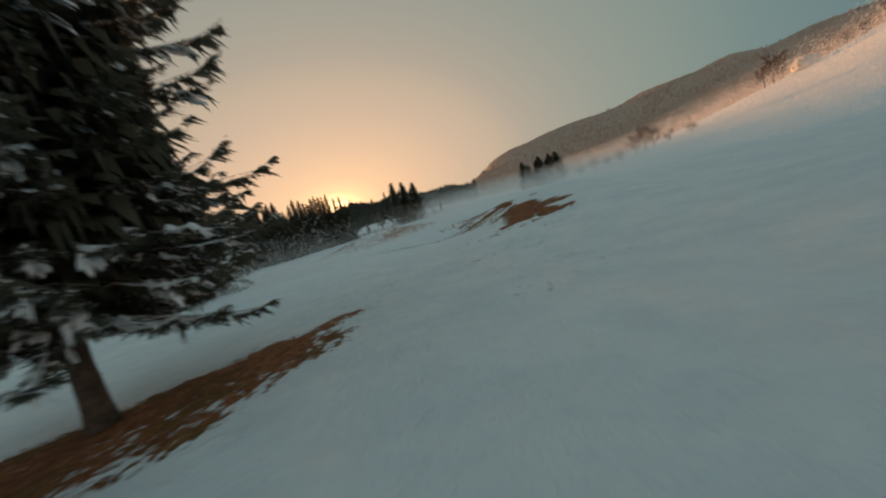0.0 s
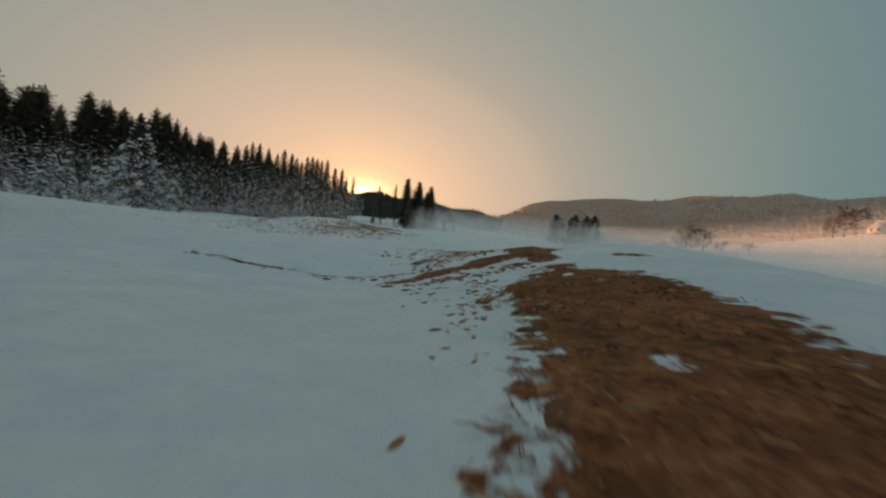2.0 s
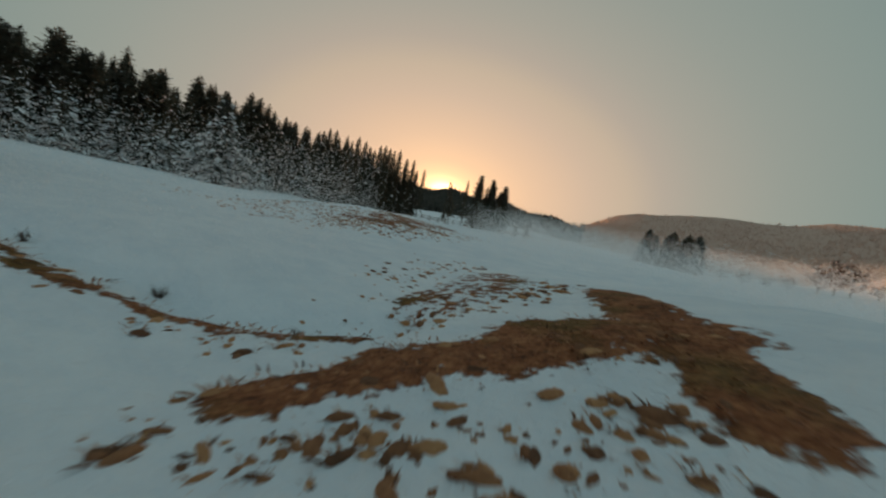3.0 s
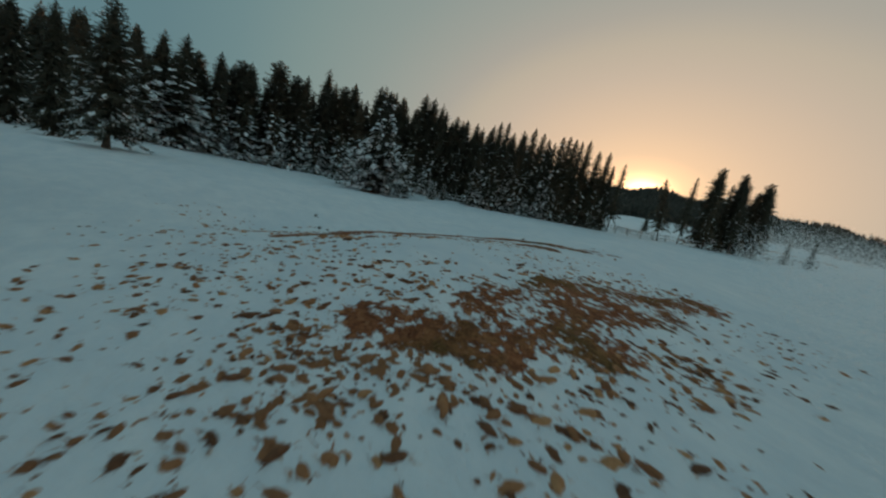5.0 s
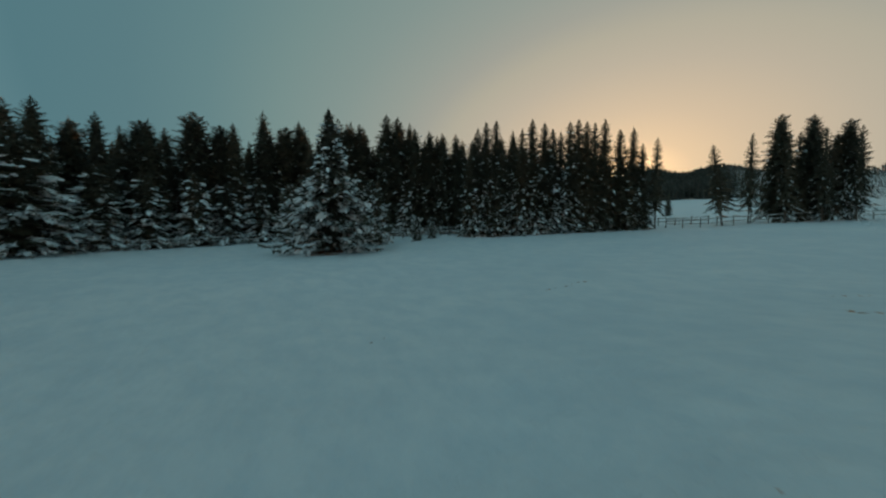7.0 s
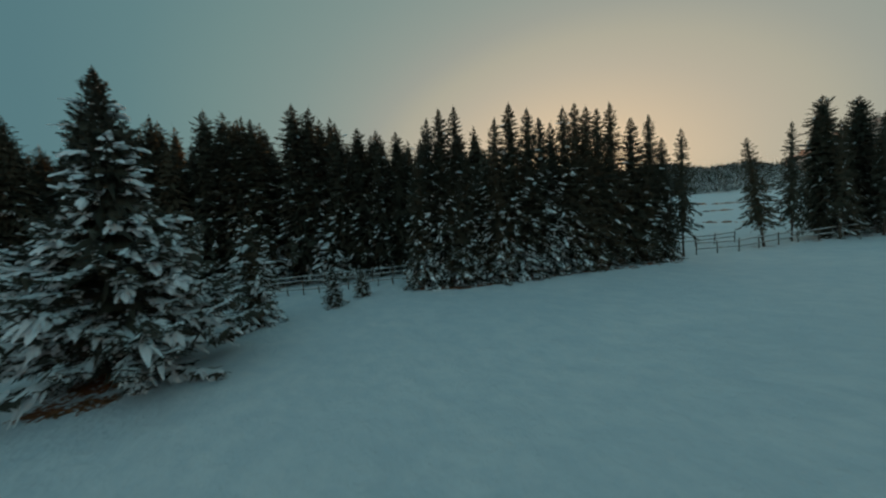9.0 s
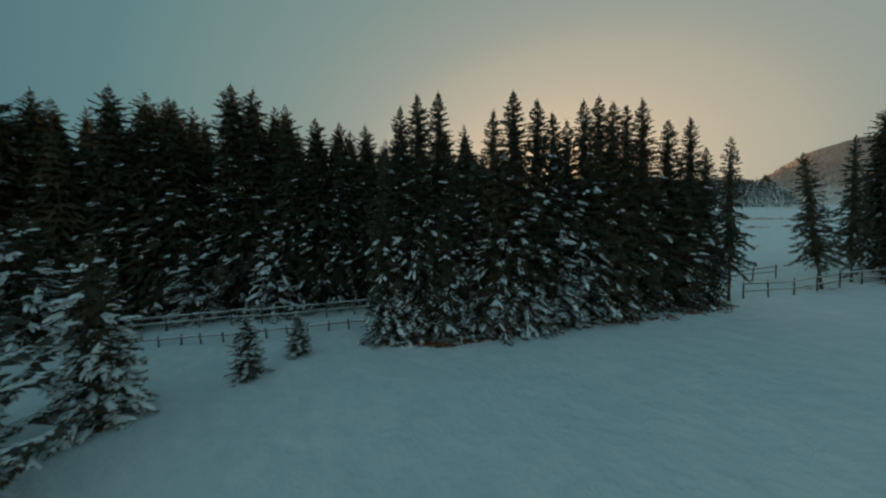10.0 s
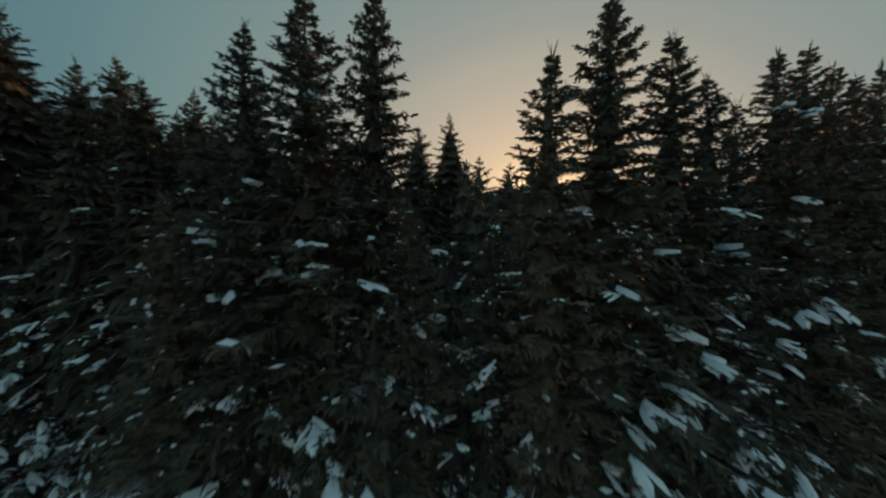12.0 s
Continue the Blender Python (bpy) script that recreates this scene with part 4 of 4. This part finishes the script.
def leafless_meshes(seed):
    """Trunk, forked limbs and a cloud of fine twigs of a leafless broad tree, 10 m tall."""
    r = np.random.default_rng(seed)
    trunk = tube([(0, 0, -0.4), (0.05, 0, 1.2), (0.1, 0.1, 3.0), (0.0, 0.2, 5.5), (0.1, 0.1, 8.0)], [0.34, 0.24, 0.19, 0.11, 0.03], 8)
    limbs, base, way = [], [], []
    for i in range(26):
        z = r.uniform(1.4, 7.6)
        a = i * 2.4 + r.normal(0, 0.3)
        l = (4.4 - 0.42 * abs(z - 3.5)) * r.uniform(0.6, 1.1)
        d = np.array([math.cos(a), math.sin(a), r.uniform(0.25, 0.9)])
        p = np.array([0.05, 0.08, z]) + np.outer([0, 0.35, 0.7, 1.0], d) * l * 0.85 + r.normal(0, 0.08, (4, 3))
        limbs.append(tube(p, [0.075, 0.05, 0.03, 0.012], 4))
        for f in r.uniform(0.25, 1.0, 36):
            q = p[0] + (p[3] - p[0]) * f
            base.append(q)
            way.append(d * 0.5 + r.normal(0, 0.55, 3) + [0, 0, 0.25])
    base, way = np.array(base), unit(np.array(way))
    n = len(base)
    v, f = diamonds(base, way, r.uniform(0.7, 1.7, n), r.uniform(0.03, 0.07, n), r)
    return [mesh_of("trunk", *joined([trunk]), MAT_BARK, True), mesh_of("limbs", *joined(limbs), MAT_LIMB, True), mesh_of("twigs", v, [f], MAT_TWIG)]


LEAFLESS = []
for i in range(2):
    root = new("leafless_tree")
    for part_name, me in zip(("trunk", "branch_wood", "twig_crown"), leafless_meshes(400 + i)):
        ob = child(part_name, me, root)
        if part_name != "trunk":
            tagged(ob, kind="stuff")
    LEAFLESS.append(tagged(root, "leafless brown broad-crowned tree on the snowy slope", "tree", "leafless trees"))
# azimuth and distance from the start of the walk, height, width
bare_at = [(43.5, 332, 17, 1.0), (44.3, 338, 21, 0.9), (45.1, 345, 19, 0.9), (50.0, 350, 8, 1.3), (51.3, 346, 9, 1.3), (53.2, 340, 12, 1.2), (54.5, 342, 10, 1.3),
           (29.6, 188, 10, 1.1), (30.8, 192, 13, 1.0), (31.9, 190, 11, 1.1), (21.5, 186, 5, 1.5), (23.5, 190, 6, 1.5), (25.6, 187, 5, 1.6), (27.4, 192, 6, 1.5), (33.8, 200, 6, 1.5), (36.5, 205, 5, 1.6)]
for i, (az, d, tall, wide) in enumerate(bare_at):
    ob = LEAFLESS[i] if i < 2 else copy_thing(LEAFLESS[i % 2], Matrix.Identity(4))
    x, y = -2.0 + d * math.sin(radians(az)), 5.0 + d * math.cos(radians(az))
    ob.matrix_basis = pose(x, y, h1(x, y) - 0.1, 0, 0, rng.uniform(0, 360)) @ Matrix.Diagonal((tall * wide / 10, tall * wide / 10, tall / 10, 1))


# ---- dry grass ----
def blades(n, spread, tall, r, curl=0.5, wide=1.0):
    """A tuft of thin bent blades, two quads each, as verts and quads."""
    a = r.uniform(0, 6.28, n)
    d = np.sqrt(r.uniform(0, 1, n)) * spread
    p = np.stack([d * np.cos(a), d * np.sin(a), np.full(n, -0.02)], -1)
    lean = np.stack([np.cos(a), np.sin(a), np.zeros(n)], -1) * (d / spread * curl + r.normal(0, 0.25, n))[:, None]
    hh = tall * r.uniform(0.5, 1.1, n)
    w = wide * r.uniform(0.008, 0.018, n)
    t = np.stack([-np.sin(a), np.cos(a), np.zeros(n)], -1) * w[:, None]
    up = np.stack([np.zeros(n), np.zeros(n), hh], -1)
    m = p + up * 0.6 + lean * (hh * 0.45)[:, None]
    q = p + up * r.uniform(0.75, 1.0, n)[:, None] + lean * (hh * 1.35)[:, None]
    v = np.stack([p - t, p + t, m + t * 0.8, m - t * 0.8, q + t * 0.15, q - t * 0.15], 1).reshape(-1, 3)
    k = np.arange(n)[:, None] * 6
    return v, np.concatenate([k + np.array([[0, 1, 2, 3]]), k + np.array([[3, 2, 4, 5]])])


def mound(rad, tall, r, sides=10):
    """A low uneven hummock of matted grass."""
    rings = []
    lobes = r.uniform(0.7, 1.25, sides)
    for f, hz in ((1.0, -0.03), (0.82, 0.55), (0.45, 0.95)):
        a = np.arange(sides) * 2 * np.pi / sides
        rr = rad * f * lobes * r.uniform(0.85, 1.15, sides)
        rings.append(np.stack([rr * np.cos(a), rr * np.sin(a), tall * hz * r.uniform(0.8, 1.15, sides)], -1))
    v = np.concatenate(rings + [np.array([[0, 0, tall]])])
    j = np.arange(sides)
    k = (j + 1) % sides
    q = np.concatenate([np.stack([i * sides + j, i * sides + k, (i + 1) * sides + k, (i + 1) * sides + j], -1) for i in (0, 1)])
    return v, q, np.stack([2 * sides + j, 2 * sides + k, np.full(sides, 3 * sides)], -1)


def tussock_mesh(seed):
    r = np.random.default_rng(seed)
    mv, mq, mt = mound(0.125, 0.07, r)
    mv[:, 0] *= r.uniform(0.9, 1.5)
    bv, bq = blades(9, 0.17, 0.105, r, 1.3, 1.35)
    return mesh_of("tussock", *joined([(mv, mq, mt), (bv, bq, [])]), MAT_STRAW)


TUSSOCKS = [tussock_mesh(200 + i) for i in range(7)]
r_g = np.random.default_rng(77)
spots = []
for x0, y0, x1, y1, rad, crowd, least, most in SPECKLE:
    area = 3.14 * rad * rad + 2 * rad * math.hypot(x1 - x0, y1 - y0)
    for _ in range(int(area * crowd)):
        t, a, d = r_g.uniform(), r_g.uniform(0, 6.28), rad * math.sqrt(r_g.uniform()) * r_g.uniform(0.6, 1.25)
        spots.append((x0 + (x1 - x0) * t + d * math.cos(a), y0 + (y1 - y0) * t + d * math.sin(a), least + (most - least) * r_g.uniform() ** 2.2))
# hummocks on the bare patches
for x0, y0, x1, y1, rad, strength in GRASS:
    if 5 < y0 < 45 and strength > 0.8 and rad > 0.3:
        for _ in range(int((3.14 * rad * rad + 2 * rad * math.hypot(x1 - x0, y1 - y0)) * 9)):
            t, a, d = r_g.uniform(), r_g.uniform(0, 6.28), rad * math.sqrt(r_g.uniform()) * 0.95
            spots.append((x0 + (x1 - x0) * t + d * math.cos(a), y0 + (y1 - y0) * t + d * math.sin(a), r_g.uniform(0.35, 0.95)))
bare = capsules(np.array([p[0] for p in spots]), np.array([p[1] for p in spots]), HOLES) < 0.1
spots = [p for p, ok in zip(spots, bare) if ok]
single, joint = [], []
for p in spots:
    (single if len(single) < 280 and 26.5 < p[1] < 36 and p[2] > 0.38 else joint).append(p)
for i, (x, y, k) in enumerate(single):
    ob = tagged(new("grass_tussock", TUSSOCKS[i % 7]), "dry brown grass tussock poking through the snow", "tussock", "grass tussocks")
    ob.matrix_basis = pose(x, y, h1(x, y) - 0.01, 0, 0, r_g.uniform(0, 360)) @ Matrix.Diagonal((k * r_g.uniform(0.9, 1.4), k * 0.85, k * r_g.uniform(0.7, 1.1), 1))
many = []
for i, (x, y, k) in enumerate(joint):
    v = np.empty(len(TUSSOCKS[i % 7].vertices) * 3, dtype=np.float32)
    TUSSOCKS[i % 7].vertices.foreach_get("co", v)
    c, sn = math.cos(i * 2.1), math.sin(i * 2.1)
    v = v.reshape(-1, 3) * [k * (0.9 + 0.05 * ((i * 29) % 10)), k * 0.85, k] @ np.array([[c, sn, 0], [-sn, c, 0], [0, 0, 1.0]]) + [x, y, h1(x, y) - 0.01]
    polys = TUSSOCKS[i % 7].polygons
    many.append((v, np.array([list(f.vertices) for f in polys if len(f.vertices) == 4]), np.array([list(f.vertices) for f in polys if len(f.vertices) == 3])))
tagged(new("scattered_grass", mesh_of("scattered_grass", *joined(many), MAT_STRAW)), "scattered dry brown grass tussocks in the snow", "grass", kind="stuff")

# matted dry grass on the bare patches
gx, gy = [], []
for x0, y0, x1, y1, rad, strength in GRASS:
    if y0 < 45 and strength > 0.7:
        n = int((3.14 * rad * rad + 2 * rad * math.hypot(x1 - x0, y1 - y0)) * 17)
        t, a, d = r_g.uniform(0, 1, n), r_g.uniform(0, 6.28, n), rad * np.sqrt(r_g.uniform(0, 1, n)) * 1.05
        gx.append(x0 + (x1 - x0) * t + d * np.cos(a))
        gy.append(y0 + (y1 - y0) * t + d * np.sin(a))
gx, gy = np.concatenate(gx), np.concatenate(gy)
bare = capsules(gx, gy, HOLES) < 0.1
gx, gy = gx[bare], gy[bare]
gz = height(gx, gy)
tufts = [blades(13, 0.18, 0.030, r_g, 2.6, 0.55) for _ in range(12)]
mat_v, mat_q, off = [], [], 0
for i in range(len(gx)):
    v, q = tufts[i % 12]
    c, sn, k = math.cos(i * 1.7), math.sin(i * 1.7), 0.7 + 0.8 * ((i * 37) % 11) / 11
    mat_v.append(v * k @ np.array([[c, sn, 0], [-sn, c, 0], [0, 0, 1.0]]) + [gx[i], gy[i], gz[i] + 0.04])
    mat_q.append(q + off)
    off += len(v)
tagged(new("matted_grass", mesh_of("matted_grass", np.concatenate(mat_v), [np.concatenate(mat_q)], MAT_MAT)), "matted dry brown grass on bare meadow patches", "grass", kind="stuff")


def shrub(x, y, tall, seed):
    """A bare twiggy bush: forked thin stems from one foot."""
    r = np.random.default_rng(seed)
    root = tagged(new("shrub"), "low leafless shrub standing in the snow", "shrub", "bare shrubs")
    root.matrix_basis = pose(x, y, h1(x, y) - 0.02)
    stems = []
    for _ in range(26):
        a, l = r.uniform(0, 6.28), tall * r.uniform(0.5, 1.1)
        d = np.array([math.cos(a), math.sin(a), 0]) * r.uniform(0.2, 0.9)
        p0 = np.array([r.normal(0, 0.10 * tall), r.normal(0, 0.10 * tall), 0])
        p1 = p0 + (d * 0.5 + [0, 0, 0.6]) * l
        stems.append(tube([p0, p1, p1 + (d * 0.6 + r.normal(0, 0.25, 3) + [0, 0, 0.35]) * l * 0.6], [0.006, 0.004, 0.0015], 3))
        for _ in range(2):
            stems.append(tube([p1, p1 + (r.normal(0, 0.4, 3) + [0, 0, 0.4]) * l * 0.5], [0.0035, 0.0015], 3))
    tagged(child("twig_mass", mesh_of("twig_mass", *joined(stems), MAT_TWIG), root), kind="stuff")


for i, (x, y, tall) in enumerate([(-9.1, 18.7, 0.22), (-6.3, 19.0, 0.2), (-4.0, 19.2, 0.16), (-21.9, 33.2, 0.16), (-20.3, 32.8, 0.15), (-20.15, 33.1, 0.12), (-19.3, 37.4, 0.16), (-15.2, 39.8, 0.15)]):
    shrub(x, y, tall, 300 + i)


# ---- fences ----
def fence(x0, y0, x1, y1, gap, rails, label, tall=1.12):
    root = tagged(new("fence"), label, "fence", "meadow fences")
    n = int(math.hypot(x1 - x0, y1 - y0) / gap)
    r = np.random.default_rng(int(abs(x0 * 10)))
    post = mesh_of("post", *joined([tube([(0, 0, -0.3), (0, 0, 0.45 * tall), (0, 0, 0.94 * tall), (0, 0, tall)], [0.05, 0.05, 0.046, 0.02], 7)]), MAT_FENCE, True)
    at = []
    for i in range(n + 1):
        x, y = x0 + (x1 - x0) * i / n + r.normal(0, 0.05), y0 + (y1 - y0) * i / n + r.normal(0, 0.05)
        ob = child("post", post, root)
        ob.matrix_basis = pose(x, y, h1(x, y), r.normal(0, 3), r.normal(0, 3), r.uniform(0, 360))
        at.append((x, y, h1(x, y)))
    for hgt in rails:
        for i in range(0, n, 3):
            j = min(n, i + 3)
            line = [np.array(at[k]) + [0, 0, hgt + r.normal(0, 0.03)] for k in range(i, j + 1)]
            if len(line) > 1:
                rail = child("rail", mesh_of("rail", *joined([tube(line, np.linspace(0.045, 0.03, len(line)), 6)]), MAT_FENCE, True), root)
                ridge = [p + np.array([0, 0, 0.045]) for p in line]
                child("snow_cap", mesh_of("snow_cap", *joined([tube(ridge, np.linspace(0.038, 0.026, len(ridge)), 6)]), MAT_SNOW, True), rail, "thin strip of snow")


fence(-62, 50.2, -44.6, 66.2, 1.15, (0.42,), "low weathered wooden post fence along the snowy lane", 0.62)
fence(-59.6, 32.5, -61.2, 49.6, 1.9, (0.5, 0.92), "two-rail weathered wooden fence before the snowy edge trees")
fence(-63.5, 53.0, -47.5, 68.4, 1.9, (0.55, 0.95), "two-rail weathered wooden fence at the forest edge")
fence(-34.0, 81.2, -25.0, 90.0, 1.9, (0.55, 0.95), "weathered wooden rail fence end beyond the grove")
fence(-27.6, 81.6, -6.0, 104.0, 1.9, (0.5, 0.95), "two-rail weathered wooden fence across the gap")


# ---- house on the hill ----
def house(x, y, turn):
    root = tagged(new("house"), "small pale gabled house on the snowy hillside", "house")
    root.matrix_basis = pose(x, y, h1(x, y) - 0.3, 0, 0, turn)
    w, d, hh, top = 4.2, 5.0, 4.0, 7.0
    v = [(-w, -d, 0), (w, -d, 0), (w, d, 0), (-w, d, 0), (-w, -d, hh), (w, -d, hh), (w, d, hh), (-w, d, hh), (0, -d, top), (0, d, top)]
    child("wall", mesh_of("wall", v, [[(0, 1, 5, 4), (1, 2, 6, 5), (2, 3, 7, 6), (3, 0, 4, 7)], [(4, 5, 8), (6, 7, 9)]], MAT_PLASTER), root)
    e = 0.6
    for sx in (-1, 1):
        lo, hi = (sx * (w + e), hh - 0.45), (0.0, top + 0.05)
        rv = []
        for yy in (-d - e, d + e):
            rv += [(lo[0], yy, lo[1]), (hi[0], yy, hi[1]), (hi[0], yy, hi[1] + 0.25), (lo[0], yy, lo[1] + 0.25)]
        child("roof", mesh_of("roof", rv, [[(0, 1, 2, 3), (7, 6, 5, 4), (0, 4, 5, 1), (1, 5, 6, 2), (2, 6, 7, 3), (3, 7, 4, 0)]], MAT_ROOF), root)
    for wx in (-2.0, 2.0):
        for wz in (1.2, ):
            wv = [(wx - 0.5, -d - 0.05, wz), (wx + 0.5, -d - 0.05, wz), (wx + 0.5, -d - 0.05, wz + 1.3), (wx - 0.5, -d - 0.05, wz + 1.3)]
            wv += [(a, b + 0.12, c) for a, b, c in wv]
            child("window", mesh_of("window", wv, [[(0, 1, 2, 3), (5, 4, 7, 6), (4, 0, 3, 7), (1, 5, 6, 2), (3, 2, 6, 7), (4, 5, 1, 0)]], MAT_GLASS), root)


house(232, 223.5, -95)


# ---- far woods ----
def cones(xs, ys, hs, rs, sides=5):
    """Many small ragged conifers as one mesh, three stacked skirts each."""
    r = np.random.default_rng(5)
    zs = height(xs, ys)
    vs, fs, off = [], [], 0
    n = len(xs)
    for lo, hi, wd in ((0.02, 0.5, 1.0), (0.28, 0.78, 0.72), (0.58, 1.0, 0.42)):
        ang = np.arange(sides) * 2 * np.pi / sides
        rad = rs[:, None] * wd * r.uniform(0.7, 1.2, (n, sides))
        a = ang[None] + r.uniform(0, 6.28, n)[:, None]
        ring = np.stack([xs[:, None] + rad * np.cos(a), ys[:, None] + rad * np.sin(a), (zs + hs * lo)[:, None] + rad * 0.15 * r.uniform(-1, 1, (n, sides))], -1)
        tip = np.stack([xs, ys, zs + hs * hi], -1)[:, None]
        vs.append(np.concatenate([ring, tip], 1).reshape(-1, 3))
        b = np.arange(n)[:, None] * (sides + 1) + off
        for k in range(sides):
            fs.append(np.concatenate([b + k, b + (k + 1) % sides, b + sides], 1))
        off += n * (sides + 1)
    return np.concatenate(vs), [np.concatenate(fs)]


def far_woods(n, az0, az1, f0, f1, tall, label, seed, mat=MAT_FAR):
    r = np.random.default_rng(seed)
    az = r.uniform(az0, az1, n)
    rf, rr = np.interp(az, RIDGE_AZ, FIELD_R), np.interp(az, RIDGE_AZ, RIDGE_R)
    d = rf + (rr - rf) * r.uniform(f0, f1, n)
    x, y = AX + d * np.sin(np.radians(az)), AY + d * np.cos(np.radians(az))
    hs = tall * r.uniform(0.6, 1.15, n)
    me = mesh_of("far_woods", *cones(x, y, hs, hs * r.uniform(0.16, 0.26, n) * (1.6 if mat is MAT_BARE_HAZED else 1.0)), mat)
    return tagged(new("far_woods", me), label, "woods", kind="stuff")


far_woods(5000, -45, 5, 0.02, 0.95, 10, "dark spruce woods on the hill behind the meadow", 31)
far_woods(3500, -45, 2, 0.80, 1.03, 8.5, "dense spruce wood along the hill crest", 33)
# mountain woods in the pale material with haze in its colour
far_woods(6000, 5, 66, 0.22, 0.94, 8, "distant leafless woods on mountain slopes, haze painted into their colour", 32, MAT_BARE_HAZED)


# ---- drifting snow ----
def mist_material():
    """Fine snow crystals: light passes through as well as off them."""
    mat, nd, ln, bsdf = material("drifting_snow_crystals")
    glow = nd.new("ShaderNodeBsdfTranslucent")
    glow.inputs[0].default_value = (0.93, 0.94, 0.95, 1)
    bsdf.inputs["Base Color"].default_value = (0.90, 0.92, 0.94, 1)
    bsdf.inputs["Roughness"].default_value = 0.9
    both = nd.new("ShaderNodeMixShader")
    both.inputs[0].default_value = 0.6
    ln.new(bsdf.outputs[0], both.inputs[1])
    ln.new(glow.outputs[0], both.inputs[2])
    ln.new(both.outputs[0], nd["Material Output"].inputs[0])
    return mat


def drifting_snow():
    """A thin low veil of wind-blown snow over the meadow, coarser where it is far off."""
    r = np.random.default_rng(88)
    xs, ys, zs, ds = [], [], [], []
    for n, az0, az1, d0, d1, lift, grow in ((640000, -9, 62, 22, 400, 0.35, 0.022), (230000, -78, -15, 12.5, 24, 0.8, 0.02)):
        az, d = np.radians(r.uniform(az0, az1, n)), np.exp(r.uniform(math.log(d0), math.log(d1), n))
        x, y = -2 + d * np.sin(az), 8 + d * np.cos(az)
        up = (1 - np.sqrt(r.uniform(0, 1, n))) * 2.6 * (lift + grow * d)
        puff = 0.55 + 0.3 * ripple(x, y, 26.0, 41) + 0.25 * ripple(x, y, 9.0, 42)
        keep = (r.uniform(0, 1, n) < puff) & ((az > math.radians(-10)) | (y < 26.5 - 0.19 * np.maximum(0, -6.7 - x)))
        xs.append(x[keep]), ys.append(y[keep]), zs.append(up[keep]), ds.append(d[keep])
    x, y, up, d = np.concatenate(xs), np.concatenate(ys), np.concatenate(zs), np.concatenate(ds)
    n = len(x)
    mid = np.stack([x, y, height(x, y) + up], -1)
    v = (mid[:, None] + r.normal(0, 1, (n, 3, 3)) * (0.00056 * d * (1.3 - 0.3 * smooth_step(40, 120, d)))[:, None, None]).reshape(-1, 3)
    me = mesh_of("drifting_snow", v, [np.arange(3 * n).reshape(n, 3)], mist_material())
    tagged(new("drifting_snow", me), "thin veil of wind-blown snow drifting over the meadow", "snow mist", kind="stuff")


drifting_snow()
